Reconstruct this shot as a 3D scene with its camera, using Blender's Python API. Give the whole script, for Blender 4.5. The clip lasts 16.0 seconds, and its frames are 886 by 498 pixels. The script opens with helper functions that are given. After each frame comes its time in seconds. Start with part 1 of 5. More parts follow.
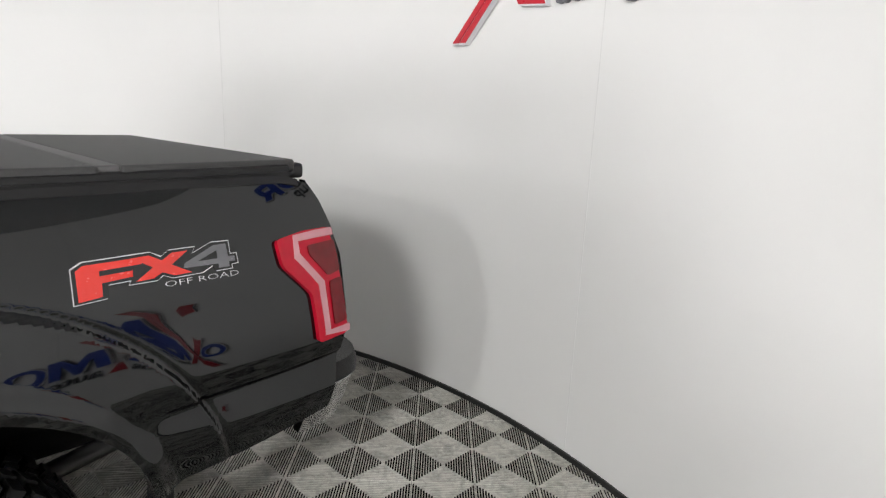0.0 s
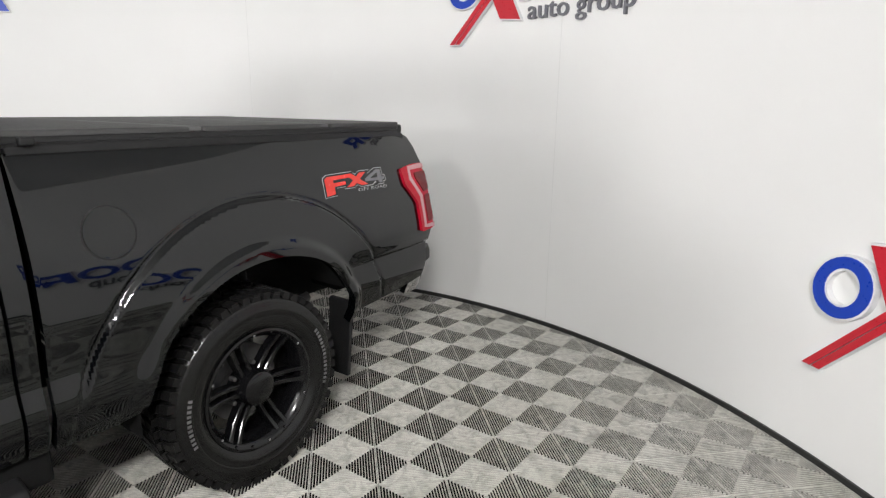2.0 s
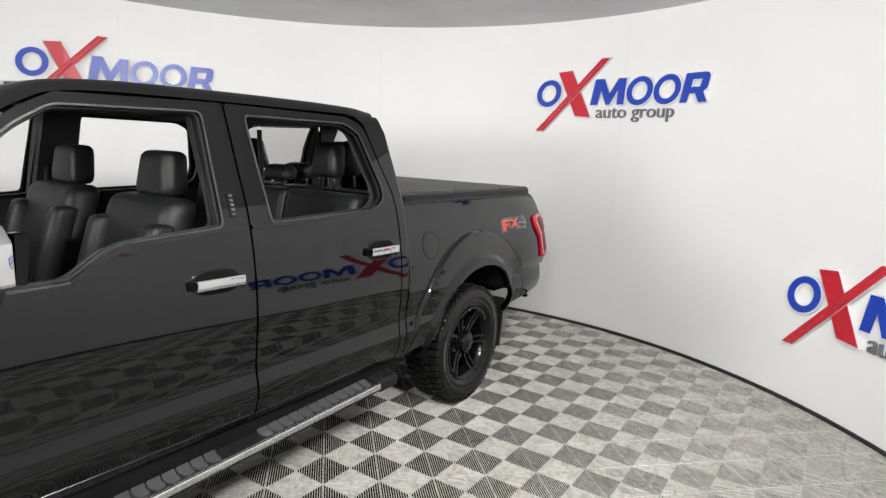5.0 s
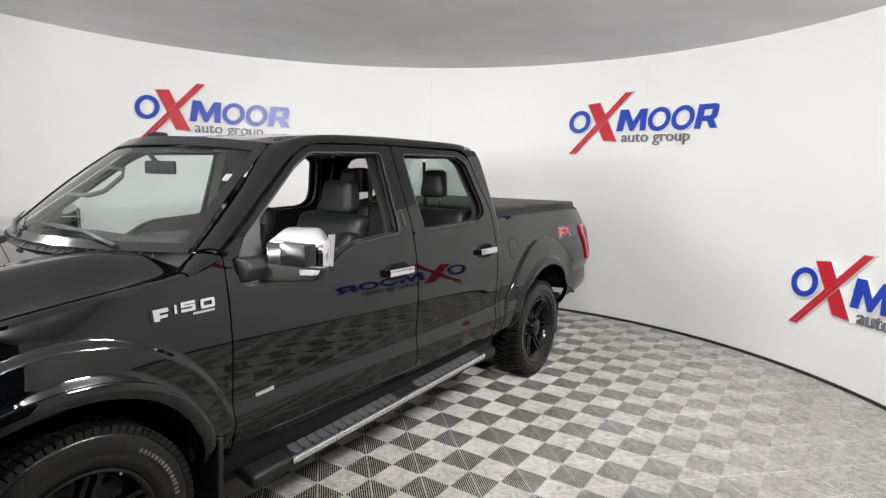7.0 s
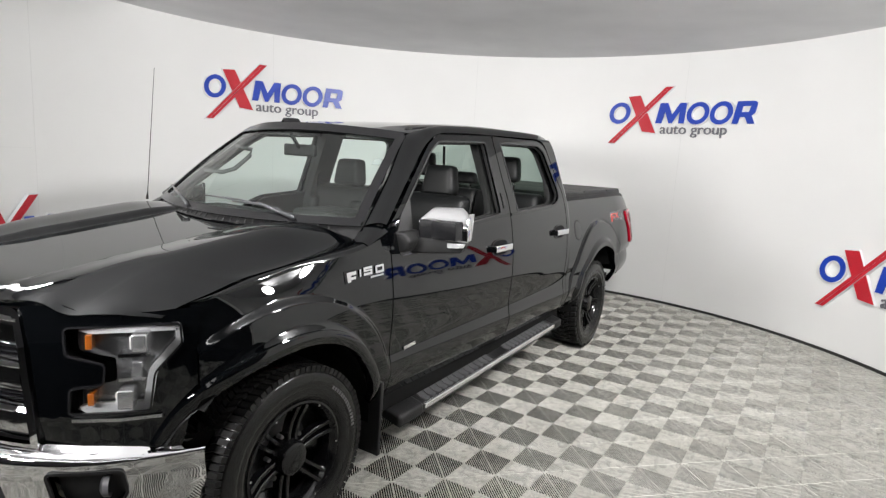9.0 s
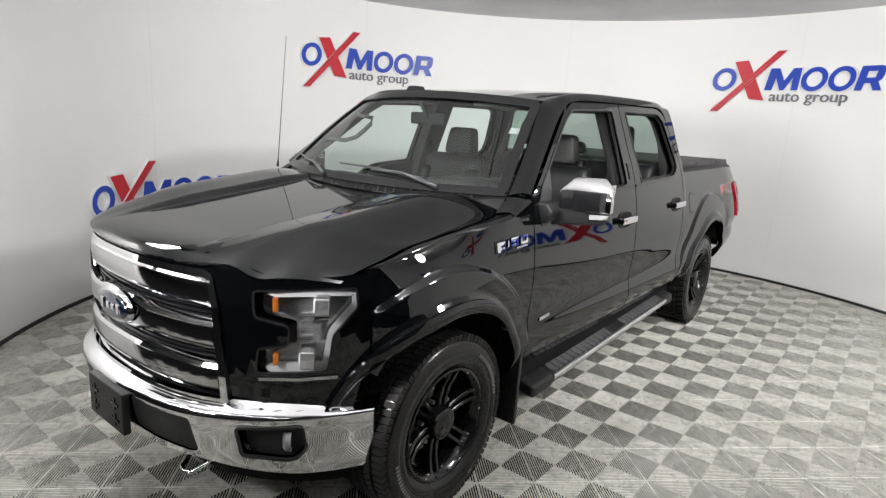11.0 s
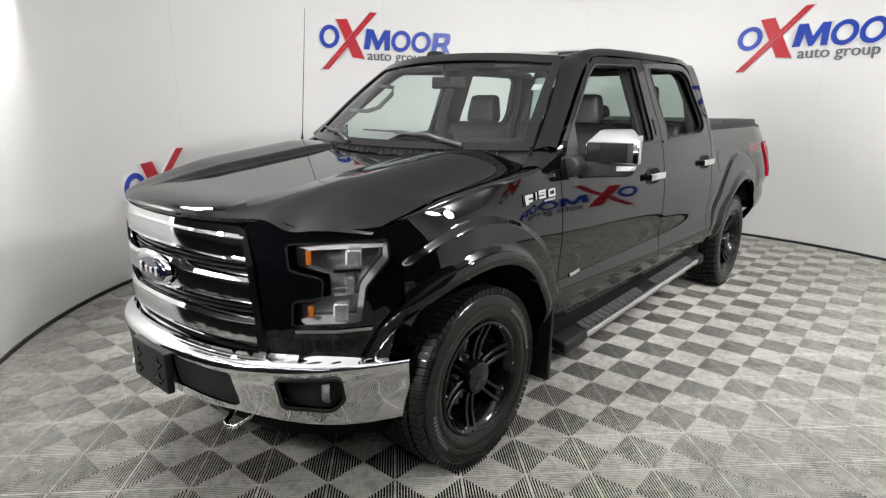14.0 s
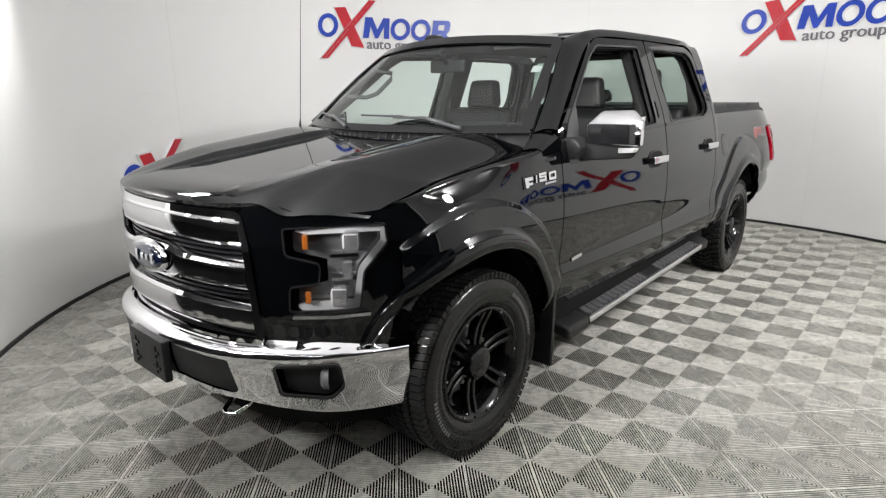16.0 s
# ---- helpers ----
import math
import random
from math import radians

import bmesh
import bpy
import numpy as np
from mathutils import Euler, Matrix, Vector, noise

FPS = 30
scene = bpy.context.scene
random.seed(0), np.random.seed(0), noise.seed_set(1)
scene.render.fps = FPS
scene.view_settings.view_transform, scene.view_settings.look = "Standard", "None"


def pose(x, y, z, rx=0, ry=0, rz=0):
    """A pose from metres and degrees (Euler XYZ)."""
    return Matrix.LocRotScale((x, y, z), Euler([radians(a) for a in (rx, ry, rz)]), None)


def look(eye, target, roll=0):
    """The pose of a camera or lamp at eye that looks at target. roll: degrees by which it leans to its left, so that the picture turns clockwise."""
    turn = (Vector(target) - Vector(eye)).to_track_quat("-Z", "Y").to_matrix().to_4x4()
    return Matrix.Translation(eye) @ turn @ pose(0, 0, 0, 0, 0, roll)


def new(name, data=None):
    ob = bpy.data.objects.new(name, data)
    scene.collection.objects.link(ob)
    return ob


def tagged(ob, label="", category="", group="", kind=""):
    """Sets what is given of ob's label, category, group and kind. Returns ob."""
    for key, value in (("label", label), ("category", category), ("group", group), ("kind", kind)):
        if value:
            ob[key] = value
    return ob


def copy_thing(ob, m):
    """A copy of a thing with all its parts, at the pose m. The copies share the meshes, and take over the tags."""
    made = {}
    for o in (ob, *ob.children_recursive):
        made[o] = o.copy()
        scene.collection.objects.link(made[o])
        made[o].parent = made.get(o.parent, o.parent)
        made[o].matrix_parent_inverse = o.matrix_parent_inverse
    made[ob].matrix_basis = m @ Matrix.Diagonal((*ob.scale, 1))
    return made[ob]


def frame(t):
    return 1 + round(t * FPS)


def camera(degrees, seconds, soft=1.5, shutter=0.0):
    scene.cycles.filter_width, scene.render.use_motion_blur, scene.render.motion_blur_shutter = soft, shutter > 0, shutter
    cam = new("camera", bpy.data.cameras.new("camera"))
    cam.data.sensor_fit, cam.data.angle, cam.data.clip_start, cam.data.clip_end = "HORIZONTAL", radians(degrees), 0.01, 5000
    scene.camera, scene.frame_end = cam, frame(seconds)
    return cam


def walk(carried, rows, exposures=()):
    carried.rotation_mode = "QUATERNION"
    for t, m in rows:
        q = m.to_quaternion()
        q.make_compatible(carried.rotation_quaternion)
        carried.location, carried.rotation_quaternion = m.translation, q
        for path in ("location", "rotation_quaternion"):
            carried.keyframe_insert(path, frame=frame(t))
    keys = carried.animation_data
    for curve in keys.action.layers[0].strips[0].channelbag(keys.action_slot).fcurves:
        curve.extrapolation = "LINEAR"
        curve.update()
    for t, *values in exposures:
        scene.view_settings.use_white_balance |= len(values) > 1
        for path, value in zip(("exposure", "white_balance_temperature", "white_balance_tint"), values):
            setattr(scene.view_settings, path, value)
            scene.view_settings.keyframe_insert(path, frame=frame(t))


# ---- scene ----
cam = camera(74.14, 16.0, soft=1.3)
PATH = [
    (0, 3.776, -2.410, 1.625, -43.88, -12.87, -2.16),
    (0.5, 3.389, -2.391, 1.583, -50.55, -12.42, -0.65),
    (1, 3.055, -2.566, 1.613, -52.17, -13.45, -2.13),
    (1.5, 2.699, -2.714, 1.580, -53.05, -12.95, -1.71),
    (2, 2.349, -2.788, 1.549, -53.40, -13.64, -0.72),
    (2.5, 1.959, -2.894, 1.572, -53.94, -13.33, -0.62),
    (3, 1.605, -3.050, 1.581, -53.69, -12.72, -0.67),
    (3.5, 1.282, -3.063, 1.632, -52.98, -11.83, -0.51),
    (4, 0.976, -2.907, 1.697, -53.15, -10.28, -1.66),
    (6.5, -0.582, -3.063, 1.711, -55.47, -8.52, -2.79),
    (7, -0.856, -3.017, 1.717, -55.11, -7.37, -1.42),
    (7.5, -1.111, -2.850, 1.721, -55.84, -8.12, -1.23),
    (8, -1.306, -2.769, 1.726, -57.03, -8.84, -1.92),
    (10.5, -1.839, -2.513, 1.756, -51.42, -11.17, -4.30),
    (11, -1.846, -2.381, 1.719, -50.01, -12.61, -3.29),
    (11.5, -1.845, -2.374, 1.695, -49.25, -13.30, -2.42),
    (12, -1.880, -2.384, 1.666, -49.41, -13.37, -1.61),
    (12.5, -1.891, -2.384, 1.633, -48.83, -12.96, -1.00),
    (13, -1.900, -2.395, 1.611, -48.35, -13.26, -0.67),
    (13.5, -1.895, -2.389, 1.597, -48.10, -13.44, -0.68),
    (14, -1.885, -2.397, 1.577, -48.24, -13.76, -0.42),
    (14.5, -1.867, -2.396, 1.549, -47.96, -13.84, -0.40),
    (15, -1.858, -2.396, 1.536, -47.41, -14.21, -0.11),
    (15.5, -1.855, -2.396, 1.534, -47.67, -14.54, 0.23),
    (16, -1.852, -2.392, 1.537, -48.05, -14.54, 0.30),
]
walk(cam, [(t, pose(x, y, z, 90 + pitch, roll, yaw)) for t, x, y, z, yaw, pitch, roll in PATH])

# ---- light ----
world = bpy.data.worlds.new("world")
scene.world = world
world.use_nodes = True
world.node_tree.nodes["Background"].inputs[0].default_value = (0.8, 0.85, 1, 1)
world.node_tree.nodes["Background"].inputs[1].default_value = 0.02
scene.view_settings.exposure = 0.0

CX, CY, RAD, CEIL = 2.14, -0.28, 3.98, 3.09     # the round booth
GAP_A, GAP_B = 162.0, 240.0                     # its open side, degrees
TILE, TILE_X, TILE_Y, TILE_TURN = 0.288, 3.316, -0.693, -43.91


def on_wall(deg, r, z):
    return Vector((CX + r * math.cos(radians(deg)), CY + r * math.sin(radians(deg)), z))


# ---- materials ----
def material(name, color, rough=0.5, metal=0.0, other=None, scale=8.0, amount=0.5, bump=0.0, bump_scale=60.0, rough_var=0.08,
             coat=0.0, spec=0.5, emit=0.0):
    """A surface with two scales of mottling, a varying gloss and a fine relief."""
    m = bpy.data.materials.new(name)
    m.use_nodes = True
    nt, out = m.node_tree, m.node_tree.nodes["Principled BSDF"]
    out.inputs["Metallic"].default_value = metal
    out.inputs["Coat Weight"].default_value = coat
    out.inputs["Coat Roughness"].default_value = 0.02
    out.inputs["Specular IOR Level"].default_value = spec
    at = nt.nodes.new("ShaderNodeTexCoord")
    big, small = nt.nodes.new("ShaderNodeTexNoise"), nt.nodes.new("ShaderNodeTexNoise")
    for node, s, d in ((big, scale, 3), (small, bump_scale, 4)):
        node.inputs["Scale"].default_value = s
        node.inputs["Detail"].default_value = d
        nt.links.new(at.outputs["Object"], node.inputs["Vector"])
    mix = nt.nodes.new("ShaderNodeMix")
    mix.data_type = "RGBA"
    mix.inputs[6].default_value = (*color, 1)
    mix.inputs[7].default_value = (*(other or [c * 0.85 for c in color]), 1)
    fac = nt.nodes.new("ShaderNodeMapRange")
    fac.inputs["From Min"].default_value, fac.inputs["From Max"].default_value = 0.35, 0.7
    fac.inputs["To Max"].default_value = amount
    nt.links.new(big.outputs["Fac"], fac.inputs["Value"])
    nt.links.new(fac.outputs["Result"], mix.inputs[0])
    nt.links.new(mix.outputs[2], out.inputs["Base Color"])
    ro = nt.nodes.new("ShaderNodeMapRange")
    ro.inputs["To Min"].default_value, ro.inputs["To Max"].default_value = max(0.0, rough - rough_var), min(1.0, rough + rough_var)
    nt.links.new(small.outputs["Fac"], ro.inputs["Value"])
    nt.links.new(ro.outputs["Result"], out.inputs["Roughness"])
    if bump:
        b = nt.nodes.new("ShaderNodeBump")
        b.inputs["Strength"].default_value = bump
        b.inputs["Distance"].default_value = 0.004
        nt.links.new(small.outputs["Fac"], b.inputs["Height"])
        nt.links.new(b.outputs["Normal"], out.inputs["Normal"])
    if emit:
        out.inputs["Emission Color"].default_value = (1, 0.985, 0.972, 1)
        out.inputs["Emission Strength"].default_value = emit
    return m


def scuffed(m, scale, low):
    """Adds marbled scuffs and lays all mottling out over the whole place."""
    nt, out = m.node_tree, m.node_tree.nodes["Principled BSDF"]
    place = nt.nodes.new("ShaderNodeNewGeometry")
    for node in [n for n in nt.nodes if n.type == "TEX_NOISE"]:
        nt.links.new(place.outputs["Position"], node.inputs["Vector"])
    marks = nt.nodes.new("ShaderNodeTexNoise")
    marks.inputs["Scale"].default_value = scale
    marks.inputs["Detail"].default_value = 9
    marks.inputs["Roughness"].default_value = 0.62
    marks.inputs["Distortion"].default_value = 1.6
    nt.links.new(place.outputs["Position"], marks.inputs["Vector"])
    span = nt.nodes.new("ShaderNodeMapRange")
    span.inputs["From Min"].default_value, span.inputs["From Max"].default_value = 0.34, 0.56
    span.inputs["To Min"].default_value = low
    nt.links.new(marks.outputs["Fac"], span.inputs["Value"])
    mul = nt.nodes.new("ShaderNodeMix")
    mul.data_type, mul.blend_type = "RGBA", "MULTIPLY"
    mul.inputs[0].default_value = 1.0
    nt.links.new(out.inputs["Base Color"].links[0].from_socket, mul.inputs[6])
    nt.links.new(span.outputs["Result"], mul.inputs[7])
    nt.links.new(mul.outputs[2], out.inputs["Base Color"])
    return m


def glass(name, tint, rough=0.0, ior=1.55):
    """Thin automotive glass: clear with a tint, glossy at grazing angles."""
    m = bpy.data.materials.new(name)
    m.use_nodes = True
    nt = m.node_tree
    nt.nodes.remove(nt.nodes["Principled BSDF"])
    out = nt.nodes["Material Output"]
    mix, see, shine, fr = (nt.nodes.new(k) for k in ("ShaderNodeMixShader", "ShaderNodeBsdfTransparent", "ShaderNodeBsdfGlossy", "ShaderNodeFresnel"))
    see.inputs[0].default_value = (*tint, 1)
    shine.inputs["Roughness"].default_value = rough
    fr.inputs["IOR"].default_value = ior
    nt.links.new(fr.outputs[0], mix.inputs[0])
    nt.links.new(see.outputs[0], mix.inputs[1])
    nt.links.new(shine.outputs[0], mix.inputs[2])
    nt.links.new(mix.outputs[0], out.inputs["Surface"])
    return m


WALL = material("white_wall_paint", (0.80, 0.80, 0.79), 0.42, other=(0.76, 0.76, 0.75), scale=1.2, amount=0.5, bump=0.05, bump_scale=90)
JOINT = material("wall_joint", (0.75, 0.75, 0.74), 0.55)
CEILING = material("grey_ceiling_cloth", (0.74, 0.74, 0.75), 0.8, other=(0.60, 0.60, 0.61), scale=1.5, bump=0.1)
ROOF = material("workshop_ceiling_paint", (0.42, 0.42, 0.42), 0.8, scale=1.0, bump=0.1)
ROOM = material("workshop_wall_paint", (0.06, 0.06, 0.063), 0.7, scale=1.0, bump=0.1)
TRIM = material("black_wall_trim", (0.02, 0.02, 0.02), 0.5, bump=0.1)
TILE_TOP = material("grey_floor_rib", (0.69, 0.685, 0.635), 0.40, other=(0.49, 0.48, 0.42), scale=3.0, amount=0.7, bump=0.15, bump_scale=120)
# rib walls, darker than the tops: channel shade put into their colour
TILE_SIDE = material("shaded_rib_side", (0.50, 0.49, 0.45), 0.6, other=(0.37, 0.36, 0.32), scale=6)
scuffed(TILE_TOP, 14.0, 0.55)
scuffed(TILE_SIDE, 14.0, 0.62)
# near-black base: the shade between the ribs is put into its colour
TILE_LOW = material("shaded_floor_channel", (0.008, 0.008, 0.008), 0.9, spec=0.1)
PAINT = material("black_car_paint", (0.0009, 0.0011, 0.0014), 0.03, other=(0.0012, 0.0015, 0.002), scale=900, amount=0.5, rough_var=0.012, spec=0.62)
PAINT.node_tree.nodes["Principled BSDF"].inputs["Specular Tint"].default_value = (0.985, 0.995, 1.0, 1.0)
CHROME = material("chrome", (0.80, 0.80, 0.81), 0.03, 1.0, other=(0.77, 0.77, 0.79), scale=6, rough_var=0.015)
SATIN = material("satin_silver", (0.62, 0.62, 0.63), 0.26, 1.0, rough_var=0.02, scale=3, amount=0.3)
BLACK = material("black_plastic", (0.008, 0.008, 0.0085), 0.45, spec=0.32, other=(0.016, 0.016, 0.016), scale=12, bump=0.25, bump_scale=400)
GLOSS = material("gloss_black_plastic", (0.008, 0.008, 0.009), 0.18, scale=30, rough_var=0.04)
RUBBER = material("tyre_rubber", (0.005, 0.005, 0.005), 0.46, spec=0.24, other=(0.013, 0.0125, 0.0125), scale=14, bump=0.3, bump_scale=200)
SHEEN = material("tyre_sidewall", (0.004, 0.004, 0.004), 0.20, spec=0.38, other=(0.009, 0.0085, 0.0085), scale=14, bump=0.15, bump_scale=200)
RIM = material("black_wheel_paint", (0.004, 0.004, 0.0045), 0.16, scale=20, rough_var=0.04, spec=0.42)
LEATHER = material("black_leather", (0.006, 0.0065, 0.0067), 0.45, spec=0.28, other=(0.010, 0.0106, 0.011), scale=6, bump=0.3, bump_scale=250)
SAIL = material("grey_satin_plastic", (0.035, 0.035, 0.036), 0.34, spec=0.5, bump=0.15, bump_scale=400)
WIPER = material("grey_wiper_rubber", (0.05, 0.052, 0.055), 0.3, bump=0.1)
CABIN = material("dark_cabin_plastic", (0.024, 0.025, 0.0245), 0.6, spec=0.35, bump=0.25, bump_scale=300)
HEADLINER = material("grey_headliner", (0.12, 0.12, 0.118), 0.9, bump=0.2, bump_scale=300)
SHEET = material("tonneau_vinyl", (0.030, 0.030, 0.030), 0.52, other=(0.045, 0.045, 0.045), scale=5, bump=0.5, bump_scale=500)
TREAD = material("grey_step_rubber", (0.072, 0.072, 0.075), 0.38, other=(0.055, 0.055, 0.057), scale=14, bump=0.3, bump_scale=200)
EDGE = material("bright_aluminium", (0.78, 0.78, 0.79), 0.24, 0.9, scale=4, amount=0.3, rough_var=0.05)
HINGE = material("grey_hinge_strip", (0.085, 0.085, 0.085), 0.5, bump=0.2)
RED = material("red_sign_face", (0.52, 0.02, 0.035), 0.3, scale=5, amount=0.3)
BLUE = material("blue_sign_face", (0.015, 0.055, 0.42), 0.3, scale=5, amount=0.3)
GREY = material("grey_sign_face", (0.16, 0.16, 0.18), 0.35, scale=5, amount=0.3)
FOAM = material("white_sign_edge", (0.75, 0.75, 0.76), 0.5, scale=9, amount=0.3)
GUIDE = material("pale_light_guide", (0.36, 0.36, 0.365), 0.3, scale=30, amount=0.3)
LETTER = material("faded_tyre_marking", (0.09, 0.09, 0.09), 0.5, scale=30, amount=0.6)
DECAL_EDGE = material("white_decal_edge", (0.42, 0.42, 0.43), 0.3, scale=9, amount=0.2)
DECAL_RED = material("red_decal", (0.56, 0.02, 0.012), 0.25, scale=9, amount=0.2, coat=0.6)
DECAL_GREY = material("grey_decal", (0.10, 0.10, 0.11), 0.25, scale=9, amount=0.4, coat=0.6)
LAMP_RED = material("red_lamp_lens", (0.42, 0.006, 0.022), 0.12, other=(0.30, 0.004, 0.014), scale=25, spec=0.3, rough_var=0.03)
LAMP_DEEP = material("deep_red_lamp_block", (0.11, 0.003, 0.006), 0.10, other=(0.18, 0.004, 0.008), scale=30, spec=0.4, rough_var=0.03)
LAMP_PALE = material("pale_lamp_lens", (0.50, 0.24, 0.27), 0.2, scale=25, spec=0.3)
AMBER = material("amber_reflector", (0.22, 0.062, 0.007), 0.2, other=(0.14, 0.036, 0.005), scale=60, coat=0.8)
LAMP_HOUSE = material("lamp_housing", (0.42, 0.42, 0.43), 0.22, other=(0.26, 0.26, 0.27), scale=18, metal=0.8)
BAR = material("bright_grille_bar", (0.62, 0.62, 0.63), 0.09, 1.0, scale=5, rough_var=0.02, amount=0.3)
LAMP_CHROME = material("clear_lamp_bowl", (0.55, 0.55, 0.56), 0.2, 0.35, other=(0.35, 0.35, 0.36), scale=60)
EMBLEM = material("blue_emblem", (0.003, 0.005, 0.014), 0.15, scale=20, coat=1.0)
STEEL = material("dull_steel", (0.10, 0.10, 0.10), 0.45, 0.6, other=(0.06, 0.055, 0.05), scale=15, bump=0.2)
# dull black stands in for the dark that the dished handle cups reflect
RECESS = material("dark_reflection_recess", (0.004, 0.004, 0.0042), 0.5, spec=0.10, scale=30)
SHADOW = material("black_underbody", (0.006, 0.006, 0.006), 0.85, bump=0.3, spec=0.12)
WINDSCREEN = glass("clear_green_glass", (0.74, 0.86, 0.81), ior=1.9)
REAR_GLASS = glass("tinted_rear_glass", (0.42, 0.52, 0.47))
FOG_GLASS = material("fog_lamp_glass", (0.10, 0.10, 0.105), 0.3, other=(0.06, 0.06, 0.063), scale=50)
LENS = glass("clear_lamp_lens", (0.86, 0.87, 0.88))
TUBE = material("strip_light_tube", (0.9, 0.9, 0.9), 0.5, emit=9.0)
LAMP = material("lamp_panel", (0.9, 0.9, 0.9), 0.5, emit=235.0)
SOFT = material("softbox_cloth", (0.9, 0.9, 0.9), 0.6, emit=150.0)


# ---- mesh helpers ----
def put(name, verts, faces, mat, parent=None, label="", smooth=False, normals=None):
    me = bpy.data.meshes.new(name)
    me.from_pydata([tuple(v) for v in verts], [], [tuple(f) for f in faces])
    me.materials.append(mat)
    if smooth or normals:
        me.polygons.foreach_set("use_smooth", [True] * len(me.polygons))
    me.update()
    if normals:
        me.normals_split_custom_set_from_vertices([tuple(n) for n in normals])
    ob = new(name, me)
    ob.parent = parent
    if label:
        ob["label"] = label
    return ob


def part(name, bm, mat, parent=None, label="", smooth=False):
    me = bpy.data.meshes.new(name)
    bmesh.ops.recalc_face_normals(bm, faces=bm.faces)
    bm.to_mesh(me)
    bm.free()
    me.materials.append(mat)
    if smooth:
        me.polygons.foreach_set("use_smooth", [True] * len(me.polygons))
        me.set_sharp_from_angle(angle=radians(38))
    ob = new(name, me)
    ob.parent = parent
    if label:
        ob["label"] = label
    return ob


def empty(name, label="", category="", group="", kind="", m=None, parent=None):
    ob = new(name)
    ob.parent = parent
    if m is not None:
        ob.matrix_basis = m
    return tagged(ob, label, category, group, kind)


def add_box(bm, lo, hi, bevel=0.0, m=None, taper=None):
    """A box from corner to corner, with bevelled edges; taper narrows its top."""
    c = [(a + b) / 2 for a, b in zip(lo, hi)]
    s = [b - a for a, b in zip(lo, hi)]
    made = bmesh.ops.create_cube(bm, size=1.0)["verts"]
    for v in made:
        k = 1.0 if not taper or v.co.z < 0 else taper
        v.co = Vector((c[0] + v.co.x * s[0] * k, c[1] + v.co.y * s[1] * k, c[2] + v.co.z * s[2]))
    if bevel:
        edges = {e for v in made for e in v.link_edges}
        made = bmesh.ops.bevel(bm, geom=list(edges), offset=bevel, segments=3, profile=0.6, affect="EDGES")["verts"]
        made = list({v for v in made})
    if m is not None:
        seen, todo = set(), [made[0]]
        while todo:
            v = todo.pop()
            if v in seen:
                continue
            seen.add(v)
            todo += [e.other_vert(v) for e in v.link_edges]
        for v in seen:
            v.co = m @ v.co
    return bm


def box(name, lo, hi, mat, parent=None, label="", bevel=0.0, m=None, taper=None):
    return part(name, add_box(bmesh.new(), lo, hi, bevel, m, taper), mat, parent, label, smooth=bevel > 0)


def tube(name, points, radius, mat, parent=None, label="", sides=10):
    """A round bar through points; radius may be a list."""
    pts = [Vector(p) for p in points]
    rad = radius if isinstance(radius, (list, tuple)) else [radius] * len(pts)
    verts, faces = [], []
    for i, p in enumerate(pts):
        d = (pts[min(i + 1, len(pts) - 1)] - pts[max(i - 1, 0)]).normalized()
        a = d.cross(Vector((0, 0, 1)) if abs(d.z) < 0.9 else Vector((1, 0, 0))).normalized()
        b = d.cross(a)
        verts += [p + rad[i] * (math.cos(2 * math.pi * k / sides) * a + math.sin(2 * math.pi * k / sides) * b) for k in range(sides)]
    for i in range(len(pts) - 1):
        for k in range(sides):
            k2 = (k + 1) % sides
            faces.append((i * sides + k, i * sides + k2, (i + 1) * sides + k2, (i + 1) * sides + k))
    faces += [tuple(range(sides))[::-1], tuple(range((len(pts) - 1) * sides, len(pts) * sides))]
    return put(name, verts, faces, mat, parent, label, smooth=True)


def lathe(name, profile, mat, parent=None, label="", steps=64, axis="y"):
    """Turns (radius, along) pairs round the local y axis."""
    verts, faces = [], []
    n = len(profile)
    for k in range(steps):
        c, s = math.cos(2 * math.pi * k / steps), math.sin(2 * math.pi * k / steps)
        verts += [(r * c, a, r * s) for r, a in profile]
    for k in range(steps):
        k2 = (k + 1) % steps
        for i in range(n - 1):
            faces.append((k * n + i, k * n + i + 1, k2 * n + i + 1, k2 * n + i))
    bm = bmesh.new()
    vs = [bm.verts.new(v) for v in verts]
    for f in faces:
        bm.faces.new([vs[i] for i in f])
    bmesh.ops.remove_doubles(bm, verts=bm.verts, dist=1e-5)
    return part(name, bm, mat, parent, label, smooth=True)


def rounded(points, radius, steps=4):
    """A polygon's outline with its corners rounded."""
    out, n = [], len(points)
    for i in range(n):
        p, a, b = (Vector((*points[j % n][:2],)) for j in (i, i - 1, i + 1))
        ra = points[i][2] if len(points[i]) > 2 else radius
        da, db = (a - p), (b - p)
        k = min(ra, da.length * 0.45, db.length * 0.45)
        if k < 1e-4:
            out.append(tuple(p))
            continue
        s, e = p + da.normalized() * k, p + db.normalized() * k
        for j in range(steps + 1):
            t = j / steps
            out.append(tuple((1 - t) ** 2 * s + 2 * t * (1 - t) * p + t ** 2 * e))
    return out


